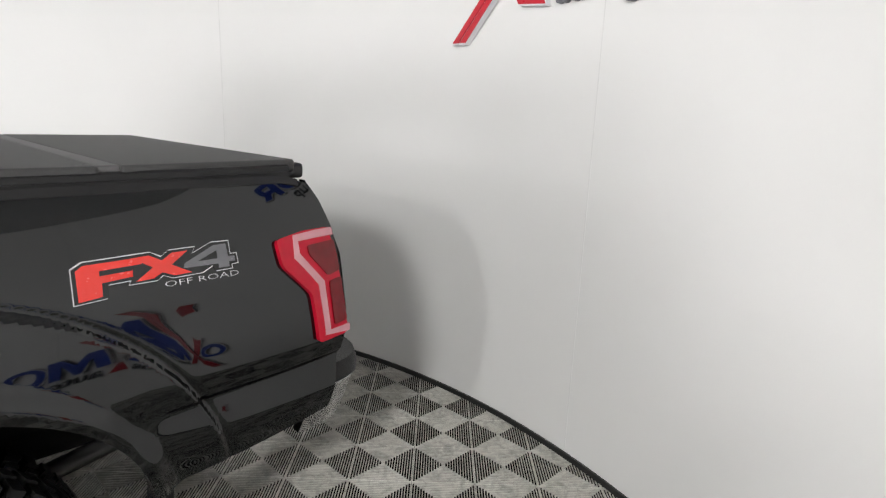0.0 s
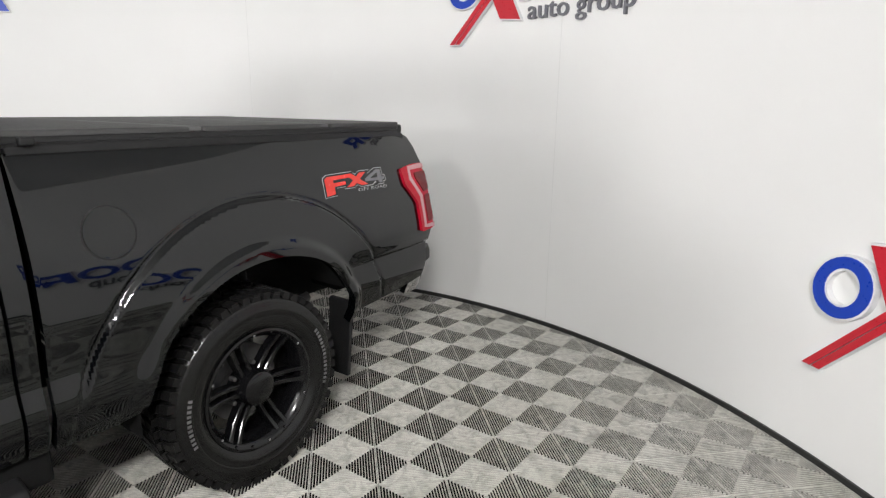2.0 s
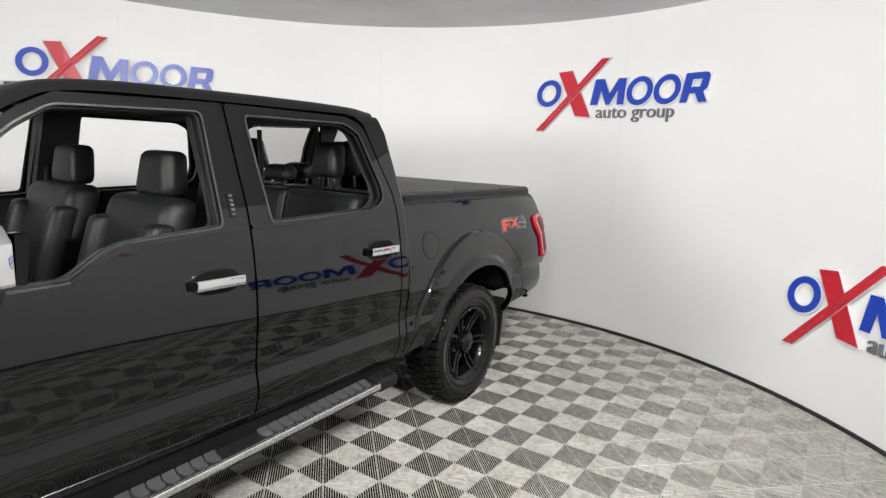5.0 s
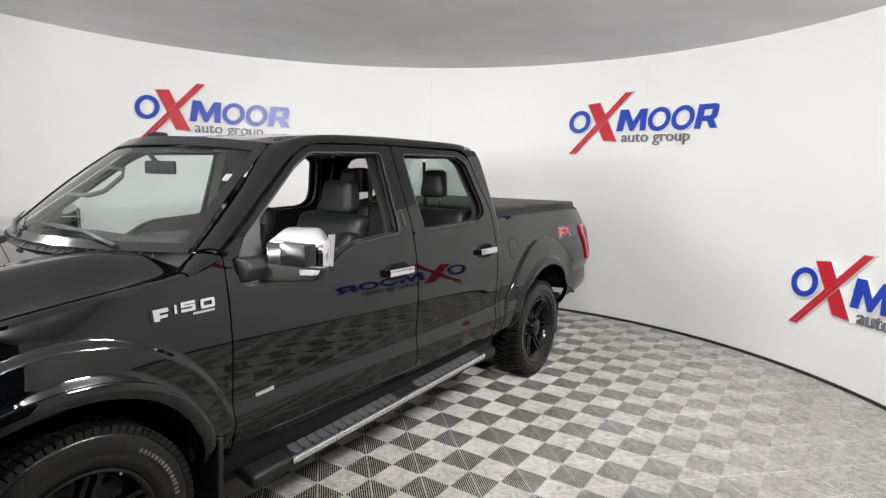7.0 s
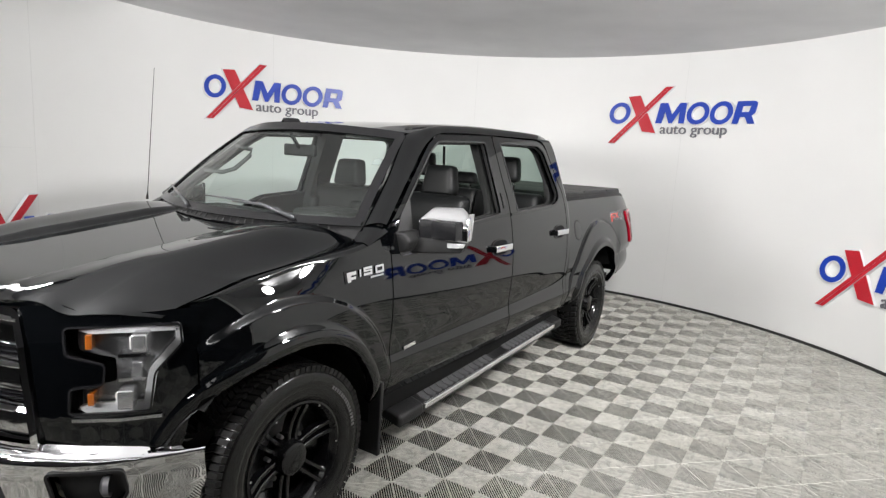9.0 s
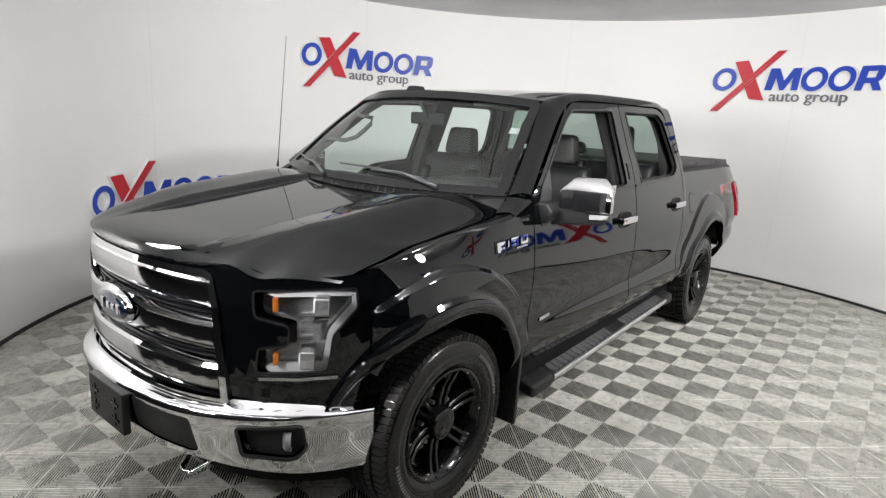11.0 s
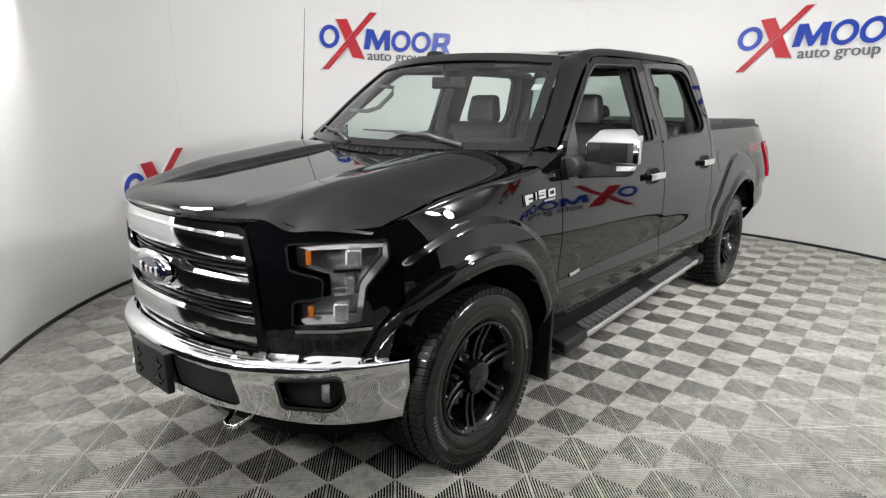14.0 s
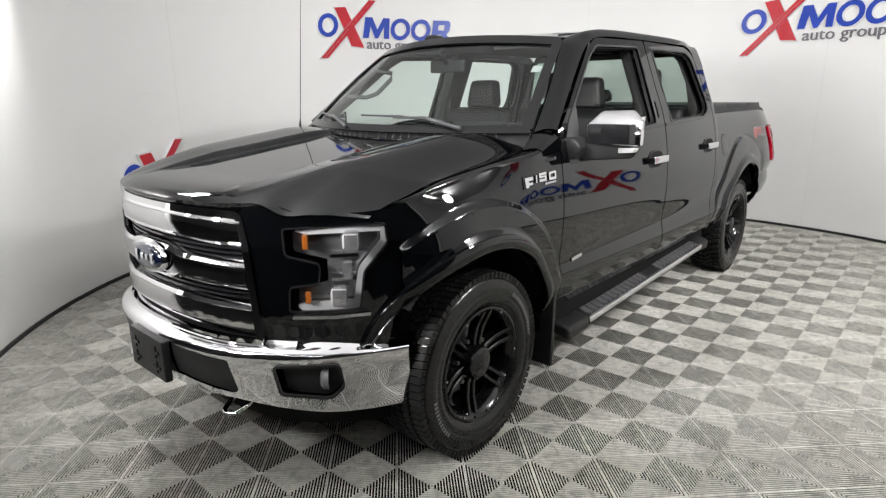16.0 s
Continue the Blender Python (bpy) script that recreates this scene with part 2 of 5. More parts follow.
def sheet(outline, holes, surf, du, dv, back=0.0, grid_u=None, grid_v=None):
    """Points, faces and true normals of a region of the surface surf(u, v), cut fine on a grid; back turns its rim inwards."""
    bm = bmesh.new()
    edges = []
    for loop in [outline] + list(holes):
        vs = [bm.verts.new((u, v, 0)) for u, v in loop]
        edges += [bm.edges.new((vs[i], vs[(i + 1) % len(vs)])) for i in range(len(vs))]
    bmesh.ops.triangle_fill(bm, use_beauty=True, use_dissolve=False, edges=edges)
    us, vs = [p[0] for p in outline], [p[1] for p in outline]
    for k, (lo, hi, d) in enumerate(((min(us), max(us), du), (min(vs), max(vs), dv))):
        n = int((hi - lo) / d)
        for i in range(1, n + 1):
            co, no = [0, 0, 0], [0, 0, 0]
            co[k], no[k] = lo + (hi - lo) * i / (n + 1), 1
            bmesh.ops.bisect_plane(bm, geom=bm.verts[:] + bm.edges[:] + bm.faces[:], dist=1e-6, plane_co=co, plane_no=no)
    bm.verts.index_update()
    bm.normal_update()
    verts, normals, faces = [], [], []
    h = 1e-3
    for v in bm.verts:
        u, w = v.co.x, v.co.y
        verts.append(surf(u, w))
        n = (surf(u + h, w) - surf(u - h, w)).cross(surf(u, w + h) - surf(u, w - h)).normalized()
        normals.append(n)
    for f in bm.faces:
        a, b, c = f.verts[0].co, f.verts[1].co, f.verts[2].co
        ids = [v.index for v in f.verts]
        faces.append(ids if f.normal.z > 0 else ids[::-1])
    if back:
        rim = [e for e in bm.edges if len(e.link_faces) == 1]
        made = {}
        for e in rim:
            for v in e.verts:
                if v.index not in made:
                    n = normals[v.index]
                    p = verts[v.index]
                    made[v.index] = len(verts)
                    verts += [p.copy(), p - n * back]
                    normals += [n, n]
            f = e.link_faces[0]
            a, b = e.verts
            la = [l for l in f.loops if l.edge == e][0].vert
            i, j = (a.index, b.index) if la == a else (b.index, a.index)
            if f.normal.z <= 0:
                i, j = j, i
            side = (verts[j] - verts[i]).cross(normals[i]).normalized()
            for q in (made[i], made[i] + 1, made[j], made[j] + 1):
                normals[q] = side
            faces.append((made[i], made[i] + 1, made[j] + 1, made[j]))
    bm.free()
    return verts, faces, normals


def panel(name, outline, holes, surf, mat, parent, label="", du=0.05, dv=0.04, back=0.02, flip=False, mirror=False, wide=None):
    """A shaped sheet-metal panel; flip turns it over, mirror gives the one on the other side of the truck."""
    verts, faces, normals = sheet(outline, holes, surf, du, dv, -back if flip else back)
    if flip:
        faces, normals = [tuple(f)[::-1] for f in faces], [-n for n in normals]
    if mirror:
        verts = [Vector((v.x, -v.y, v.z)) for v in verts]
        normals = [Vector((n.x, -n.y, n.z)) for n in normals]
        faces = [tuple(f)[::-1] for f in faces]
    return put(name, verts, faces, mat, parent, label, normals=normals)


def prism(name, outline, depth, place, mat, parent=None, label="", bevel=0.0):
    """A flat shape given thickness: outline in the plane, place(u, v, d) puts it into the world."""
    bm = bmesh.new()
    lo = [bm.verts.new((u, v, 0)) for u, v in outline]
    hi = [bm.verts.new((u, v, 1)) for u, v in outline]
    n = len(outline)
    bm.faces.new(hi)
    bm.faces.new(lo[::-1])
    for i in range(n):
        j = (i + 1) % n
        bm.faces.new((lo[i], lo[j], hi[j], hi[i]))
    for v in bm.verts:
        v.co = place(v.co.x, v.co.y, depth * v.co.z)
    return part(name, bm, mat, parent, label)


def smooth(t):
    t = min(1.0, max(0.0, t))
    return t * t * (3 - 2 * t)


def curve(xs, ys):
    """A smooth curve through points that never overshoots."""
    n = len(xs)
    d = [(ys[i + 1] - ys[i]) / (xs[i + 1] - xs[i]) for i in range(n - 1)]
    m = [d[0]] + [0 if d[i - 1] * d[i] <= 0 else 2 * d[i - 1] * d[i] / (d[i - 1] + d[i]) for i in range(1, n - 1)] + [d[-1]]

    def at(x):
        if x <= xs[0]:
            return ys[0] + m[0] * (x - xs[0])
        if x >= xs[-1]:
            return ys[-1] + m[-1] * (x - xs[-1])
        i = max(k for k in range(n - 1) if xs[k] <= x)
        h = xs[i + 1] - xs[i]
        t = (x - xs[i]) / h
        return ((1 + 2 * t) * (1 - t) ** 2 * ys[i] + t * (1 - t) ** 2 * h * m[i] + t * t * (3 - 2 * t) * ys[i + 1] + t * t * (t - 1) * h * m[i + 1])
    return at


# ---- the booth ----
def arc_strip(name, a0, a1, r_in, r_out, z0, z1, mat, label="", step=2.0, kind="structure", parent=None):
    n = max(2, int((a1 - a0) / step))
    verts, faces = [], []
    for i in range(n + 1):
        a = a0 + (a1 - a0) * i / n
        verts += [on_wall(a, r_in, z0), on_wall(a, r_in, z1), on_wall(a, r_out, z1), on_wall(a, r_out, z0)]
    for i in range(n):
        for k in range(4):
            k2 = (k + 1) % 4
            faces.append((i * 4 + k, i * 4 + k2, i * 4 + 4 + k2, i * 4 + 4 + k))
    faces += [(0, 3, 2, 1), (n * 4, n * 4 + 1, n * 4 + 2, n * 4 + 3)]
    bm = bmesh.new()
    vs = [bm.verts.new(v) for v in verts]
    for f in faces:
        bm.faces.new([vs[i] for i in f])
    ob = part(name, bm, mat, parent, "", smooth=True)
    return tagged(ob, label, "", "", kind) if kind else ob


tagged(arc_strip("wall_round", GAP_B - 360, GAP_A, RAD, RAD + 0.12, -0.01, CEIL + 0.02, WALL), "smooth white curved wall of the photo booth", "wall")
tagged(arc_strip("baseboard", GAP_B - 360, GAP_A, RAD - 0.012, RAD + 0.002, 0.0, 0.029, TRIM), "black rubber strip where wall meets floor", "baseboard")

for k, a in enumerate((-90, -50, -10.3, 29.8, 69.8, 109.7, 149.5)):
    tagged(arc_strip("trim_%d" % (k + 1), a, a + 0.07, RAD - 0.0016, RAD + 0.01, 0.05, CEIL, JOINT, step=0.05), "thin upright joint between wall panels", "trim")
tagged(arc_strip("trim_8", 110.3, 115.6, RAD - 0.0016, RAD + 0.01, 1.577, 1.581, JOINT), "thin level joint between wall panels", "trim")

bm = bmesh.new()
ring = [bm.verts.new(on_wall(a, RAD + 0.1, CEIL)) for a in range(0, 360, 3)]
top = [bm.verts.new(on_wall(a, RAD + 0.1, CEIL + 0.05)) for a in range(0, 360, 3)]
bm.faces.new(ring[::-1])
bm.faces.new(top)
for i in range(len(ring)):
    j = (i + 1) % len(ring)
    bm.faces.new((ring[i], ring[j], top[j], top[i]))
tagged(part("ceiling", bm, CEILING), "plain grey round ceiling of the booth", "ceiling", "", "structure")

# the workshop round the booth
ROOM_LO, ROOM_HI = (-7.0, -6.5, 0.0), (8.0, 6.0, 3.9)
for nm, lo, hi in (("wall_west", (-7.2, -6.5, 0), (-7, 6, 3.9)), ("wall_east", (8, -6.5, 0), (8.2, 6, 3.9)),
                   ("wall_south", (-7, -6.7, 0), (8, -6.5, 3.9)), ("wall_north", (-7, 6, 0), (8, 6.2, 3.9))):
    tagged(box(nm, lo, hi, ROOM), "plain painted wall of the workshop", "wall", "", "structure")
tagged(box("ceiling_workshop", (-7.2, -6.7, 3.9), (8.2, 6.2, 4.0), ROOF), "plain workshop ceiling", "ceiling", "", "structure")

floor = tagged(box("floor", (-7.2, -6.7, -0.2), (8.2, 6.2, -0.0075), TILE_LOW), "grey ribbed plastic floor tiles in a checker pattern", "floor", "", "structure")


# ---- the floor tiles ----
def tile_mesh(rings=12, size=TILE, gap=0.0010):
    """One tile: square ribs one inside the other with open channels between, and a plain rim."""
    verts, faces, side = [], [], []
    half = size / 2 - gap
    pitch = half / (rings - 0.25)
    for k in range(rings):
        o = half - k * pitch
        i = max(o - pitch * (0.27 if k else 0.33), 0.0004)
        b = len(verts)
        for r, z in ((o, -0.0075), (o, -0.0008), (o - 0.0007, 0.0), (i + 0.0003 if k == rings - 1 else i + 0.0007, 0.0), (i, -0.0008), (i, -0.0075)):
            verts.extend([(-r, -r, z), (r, -r, z), (r, r, z), (-r, r, z)])
        for n in range(5):
            for c in range(4):
                d = (c + 1) % 4
                faces.append((b + n * 4 + c, b + n * 4 + d, b + n * 4 + 4 + d, b + n * 4 + 4 + c))
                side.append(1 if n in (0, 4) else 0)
    return verts, faces, side


TV, TF, TS = tile_mesh()
tile_data = bpy.data.meshes.new("tile")
tile_data.from_pydata(TV, [], TF)
tile_data.materials.append(TILE_TOP)
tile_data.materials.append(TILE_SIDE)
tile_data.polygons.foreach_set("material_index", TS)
cu, su = math.cos(radians(TILE_TURN)), math.sin(radians(TILE_TURN))
spots = []
for i in range(-45, 46):
    for j in range(-45, 46):
        u, v = (i + 0.5) * TILE, (j + 0.5) * TILE
        x, y = TILE_X + u * cu + v * su, TILE_Y + u * su - v * cu
        if math.hypot(x - CX, y - CY) < RAD + 0.2 or (-2.45 < x < 1.0 and -3.2 < y < 1.2):
            spots.append((math.hypot(x - 0.7, y + 2.1), x, y))
spots.sort()
for _, x, y in spots[:300]:
    ob = new("tile", tile_data)
    ob.parent = floor
    ob.matrix_basis = pose(x, y, 0, 0, 0, TILE_TURN)
verts, faces = [], []
for _, x, y in spots[300:]:
    b, m = len(verts), pose(x, y, 0, 0, 0, TILE_TURN)
    verts += [m @ Vector(v) for v in TV]
    faces += [tuple(b + i for i in f) for f in TF]
field = tagged(put("tile_field", verts, faces, TILE_TOP, floor), kind="stuff")
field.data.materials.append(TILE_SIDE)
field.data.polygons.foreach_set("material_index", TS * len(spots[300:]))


# ---- the wall signs ----
def sign(deg, z, group="wall signs"):
    """Raised letters-and-cross sign on the round wall; deg is where its left end sits, z its lower edge."""
    root = empty("wall_sign", "raised blue and red sign with grey lettering on wall", "sign", group, m=Matrix.Translation(on_wall(deg, RAD, z)))
    back = root.matrix_basis.inverted()

    def place(s, h, d):
        return back @ on_wall(deg - math.degrees(s / RAD), RAD - 0.004 - d, z + h)

    def plate(name, outline, mat, depth=0.03, hole=None, label=""):
        """Face in colour on a white foam body."""
        loops = [outline] + ([hole] if hole else [])
        for nm, mt, d0, d1, grow in ((name, mat, depth, depth + 0.004, 0.0), ("backing", FOAM, 0.0, depth, 0.008)):
            owner = root if nm == name else body
            cx = sum(p[0] for p in outline) / len(outline)
            cy = sum(p[1] for p in outline) / len(outline)
            fl = []
            for k, loop in enumerate(loops):
                g = grow if k == 0 else -grow
                fl.append([(u + g * (1 if u > cx else -1), v + g * (1 if v > cy else -1)) for u, v in loop])
            bmx = bmesh.new()
            edges = []
            for loop in fl:
                vs = [bmx.verts.new((u, v, 0)) for u, v in loop]
                edges += [bmx.edges.new((vs[i], vs[(i + 1) % len(vs)])) for i in range(len(vs))]
            bmesh.ops.triangle_fill(bmx, use_beauty=True, use_dissolve=False, edges=edges)
            geo = bmesh.ops.extrude_face_region(bmx, geom=bmx.faces[:])["geom"]
            for q in geo:
                if isinstance(q, bmesh.types.BMVert):
                    q.co.z = 1
            for v in bmx.verts:
                v.co = place(v.co.x, v.co.y, d0 + (d1 - d0) * v.co.z)
            ob = part(nm, bmx, mt, owner, label if nm == name else "")
            if nm == name:
                body = ob

    def ellipse(cx, cy, a, b, lean=0.12, n=28):
        return [(cx + a * math.cos(2 * math.pi * k / n) + lean * b * math.sin(2 * math.pi * k / n), cy + b * math.sin(2 * math.pi * k / n)) for k in range(n)]

    def slant(pts, lean=0.12, base=0.38):
        return [(u + lean * (v - base), v) for u, v in pts]
    plate("blue_ring", ellipse(0.14, 0.38, 0.135, 0.135), BLUE, hole=ellipse(0.14, 0.38, 0.080, 0.085))
    plate("red_arm", [(0.235, 0.585), (0.385, 0.60), (0.62, 0.14), (0.45, 0.155)], RED, 0.032)
    for k in range(2):
        o = 0.048 * k
        plate("red_stroke", [(0.02 + o, 0.0), (0.062 + o, 0.0), (0.745 + o, 0.70), (0.70 + o, 0.70)], RED, 0.040 + 0.0 * k)
    plate("blue_block", slant([(0.62, 0.26), (0.70, 0.26), (0.715, 0.40), (0.79, 0.26), (0.83, 0.26), (0.895, 0.40), (0.91, 0.26), (0.98, 0.26), (0.965, 0.505), (0.88, 0.505), (0.81, 0.365), (0.73, 0.505), (0.635, 0.505)]), BLUE)
    plate("blue_ring", ellipse(1.125, 0.38, 0.135, 0.132), BLUE, hole=ellipse(1.125, 0.38, 0.080, 0.082))
    plate("blue_ring", ellipse(1.405, 0.38, 0.135, 0.132), BLUE, hole=ellipse(1.405, 0.38, 0.080, 0.082))
    plate("blue_block", slant(rounded([(1.555, 0.255), (1.625, 0.255), (1.635, 0.33), (1.69, 0.33), (1.74, 0.255), (1.82, 0.255), (1.765, 0.345), (1.80, 0.37, 0.03), (1.81, 0.505, 0.06), (1.57, 0.505)], 0.0)), BLUE,
          hole=slant([(1.64, 0.385), (1.725, 0.385), (1.735, 0.45), (1.645, 0.45)]))
    fc = bpy.data.curves.new("lettering", "FONT")
    fc.body, fc.size, fc.align_x, fc.extrude, fc.resolution_u, fc.offset = "auto group", 0.175, "LEFT", 0.5, 3, 0.0
    tmp = new("lettering", fc)
    me = bpy.data.meshes.new_from_object(tmp.evaluated_get(bpy.context.evaluated_depsgraph_get()))
    bpy.data.objects.remove(tmp)
    wide = max(v.co.x for v in me.vertices)
    for v in me.vertices:
        v.co = place(0.665 + v.co.x * 0.82 / wide, 0.135 + v.co.y, 0.0 if v.co.z < 0 else 0.022)
    me.materials.clear()
    me.materials.append(GREY)
    ob = new("lettering", me)
    ob.parent = root
    ob["label"] = "grey lettering reading auto group"
    return root


for deg, z in ((3.2, 1.995), (82.7, 1.995), (-36.5, 0.455), (121.7, 0.455), (-77.0, 1.995)):
    sign(deg, z)

# ---- tubes on the workshop ceiling ----
for y in (-4.2, -1.3, 1.6):
    tl = empty("strip_light", "white strip light on the workshop ceiling", "strip light", "strip lights outside the booth", m=pose(-3.4, y, 3.50))
    box("tray", (-0.02, -1.40, 0.0), (0.02, 1.40, 0.05), FOAM, tl, bevel=0.01)
    for h in (-1.1, 1.1):
        tube("hanger", [(0, h, 0.05), (0, h, 0.40)], 0.006, STEEL, tl, sides=6)
    box("tube", (-0.11, -1.38, -0.035), (0.11, 1.38, -0.002), TUBE, tl, bevel=0.012)

# ---- the studio lamps ----
# the third and fifth are added fill for the left wall and floor
for x, y, z, w, h, lit, aim in ((-0.7, -2.9, 2.90, 0.20, 0.16, LAMP, (3.2, 0.8, 1.0)), (1.35, -3.45, 2.90, 0.37, 0.17, LAMP, (3.2, 0.8, 1.0)),
                                (-2.5, 0.9, 2.98, 0.18, 0.14, LAMP, (-0.4, 2.6, 0.3)), (-2.9, -0.3, 2.05, 0.42, 0.36, SOFT, (3.0, -0.1, 1.95)),
                                (-0.25, 2.45, 2.96, 0.25, 0.18, LAMP, (-1.6, 0.55, 0.0))):
    lamp = empty("studio_lamp", "unseen white studio lamp with a dark housing on a thin hanger", "lamp", "studio lamps round the booth",
                 m=look((x, y, z), aim))
    shape = Matrix.Rotation(radians(-90), 4, "X") @ Matrix.Diagonal((w, 1, h, 1))
    lathe("housing", [(0.0001, -0.07), (0.9, -0.07), (1.08, -0.045), (1.1, 0.012), (1.02, 0.012), (1.0, -0.004), (0.0001, -0.004)], BLACK, lamp).matrix_basis = shape
    lathe("diffuser", [(0.0001, 0.006), (0.90, 0.006), (0.99, 0.0)], lit, lamp).matrix_basis = shape
    if lit is SOFT or y < -2.5 and x < 0:
        # flaps, added out of view to keep the light off the floor in front
        low = -h - 0.14
        b = bmesh.new()
        add_box(b, (-w - 0.2, low - 0.012, -0.74), (w + 0.2, low, 0.0), 0.004)
        part("barn_door", b, BLACK, lamp, "added black metal flap")
        for k in (-1, 1):
            tube("flap_arm", [(k * w * 0.9, -h * 0.8, 0.04), (k * w * 0.9, low, -0.02)], 0.008, STEEL, lamp, sides=6)
    if y > 1.5:
        # snoot added to keep this fill light off the wall
        lathe("snoot", [(1.1, -0.01), (1.1, 0.38), (1.06, 0.38), (1.06, -0.002)], BLACK, lamp, "added black metal snoot").matrix_basis = shape
    up = lamp.matrix_basis.inverted().to_3x3() @ Vector((0, 0, 1))
    roofed = math.hypot(x - CX, y - CY) < RAD
    tube("hanger", [Vector((0, 0, 0.06)), Vector((0, 0, 0.06)) + up * ((CEIL if roofed else 3.9) - (lamp.matrix_basis @ Vector((0, 0, 0.06))).z + 0.004)], 0.012, STEEL, lamp)


# ---- the pickup truck ----
# x runs from the front axle to the rear, y to the truck's right, z up
HUB_Z, REAR = 0.413, 3.683
side_y = curve([0.38, 0.48, 0.56, 0.65, 0.76, 0.88, 0.97, 1.03, 1.10, 1.18, 1.26, 1.34, 1.42, 1.60, 1.82, 1.87, 1.92],
               [0.880, 0.915, 0.952, 0.973, 0.960, 0.9695, 0.9745, 0.9735, 0.9695, 0.9612, 0.950, 0.934, 0.914, 0.845, 0.762, 0.742, 0.700])
ARCHES = ((-0.04, 0.45, 0.495, 0.69), (REAR + 0.037, 0.465, 0.505, 0.74))       # centre, opening, edge of the bulge


fender_low = curve([-0.50, -0.30, 0.0, 0.15, 0.33, 0.42, 0.50, 0.58], [1.145, 1.182, 1.232, 1.254, 1.280, 1.297, 1.318, 1.352])


def half_width(x, z):
    bed = smooth((x - 2.90) / 0.06)
    y = side_y(z + 0.075 * bed * smooth((z - 0.80) / 0.15) - 0.07 * smooth((x - 4.1) / 0.15) * (1 - smooth((z - 0.84) / 0.1))) + 0.004 * bed + 0.012 * math.exp(-((x - 1.9) / 0.9) ** 2)
    if x > 2.93:
        y -= 0.014 + 0.06 * (z - 1.13 + math.sqrt((z - 1.13) ** 2 + 0.0012))
    if -0.5 < x < 0.55 and z > 0.95:
        k = max(0.0, min(1.1, (z - fender_low(x) + 0.25) / 0.25))
        y -= 0.055 * k * k * smooth((x + 0.52) / 0.30) * (1 - smooth((x + 0.05) / 0.40))
    if x < -0.05:
        y -= 0.117 * ((-x - 0.05) / 0.39) ** 2.6
    if x > 4.3:
        y -= (0.16 + 0.04 * smooth((z - 1.15) / 0.3)) * (x - 4.3) ** 2
    if x > 4.15 and 0.82 < z < 1.10:
        y += 0.018 * smooth((x - 4.15) / 0.2) * smooth((1.10 - z) / 0.2) * smooth((z - 0.825) / 0.02)
    for cx, cz, ro, re in ARCHES:
        r = math.hypot((x - cx) * 1.02, z - cz)
        if r < re + 0.03 and 0.40 < z < 1.25:
            fade = smooth((z - 0.42) / 0.2)
            if cx > 1:
                y -= fade * 0.0045 * math.exp(-((r - re - 0.004) / 0.009) ** 2)
            step = 0.018 if cx > 1 else 0.034
            lean = 0.013 * max(0.0, min(1.0, (re - step - r) / 0.13)) * max(0.0, (z - cz) / r) if cx > 1 else 0.0
            y += fade * ((0.017 + lean) * smooth((z - 0.58) / 0.25) * (1 - smooth((r - re + step) / step)) + 0.024 * (1 - smooth((r - ro - 0.035) / 0.055)))
    return y


def flank(x, z):
    return Vector((x, -half_width(x, z), z))


def nose_x(y):
    return -0.93 + 0.25 * y * y + 0.55 * y ** 4


def arch(cx, cz, ro, a0, a1, n=64):
    """Points along a wheel opening from angle a0 to a1, slightly squared."""
    out = []
    for i in range(n + 1):
        a = radians(a0 + (a1 - a0) * i / n)
        k = 1 + 0.025 * math.sin(2 * a) ** 2
        out.append((cx + ro * k * math.cos(a), cz + ro * k * math.sin(a)))
    return out


# it stands a degree askew in the booth
truck = empty("pickup_truck", "glossy black crew-cab pickup truck with chrome trim, black wheels", "pickup truck",
              m=pose(0.6, -0.95, 0, 0, 0, 0.97) @ Matrix.Translation((-0.6, 0.95, 0)))


def both(make):
    for mirrored in (False, True):
        make(mirrored)


# body panels of the two sides
def fender(mirrored):
    outline = ([(-0.425, 1.158), (-0.30, 1.182), (0.0, 1.232), (0.15, 1.254), (0.33, 1.280), (0.42, 1.297), (0.50, 1.318), (0.574, 1.350), (0.576, 1.20), (0.590, 0.50), (0.50, 0.49)]
               + arch(*ARCHES[0][:3], 8, 138))
    ob = panel("fender", outline, [], flank, PAINT, truck, "glossy black front fender with flared arch", 0.0085, 0.0085, 0.03, mirror=mirrored)
    tagged(ob)
    return ob


WIN_F = rounded([(0.665, 1.225), (0.650, 1.33), (0.700, 1.42), (1.095, 1.735), (1.205, 1.798), (1.745, 1.820), (1.728, 1.372), (1.36, 1.345), (1.27, 1.315), (1.17, 1.245)], 0.03)
WIN_R = rounded([(1.980, 1.375), (1.962, 1.823), (2.58, 1.828), (2.672, 1.785), (2.748, 1.52), (2.742, 1.45), (2.66, 1.40)], 0.03)


def inset(loop, d):
    cx, cy = sum(p[0] for p in loop) / len(loop), sum(p[1] for p in loop) / len(loop)
    return [(u + d * (u - cx) / math.hypot(u - cx, v - cy), v + d * (v - cy) / math.hypot(u - cx, v - cy)) for u, v in loop]


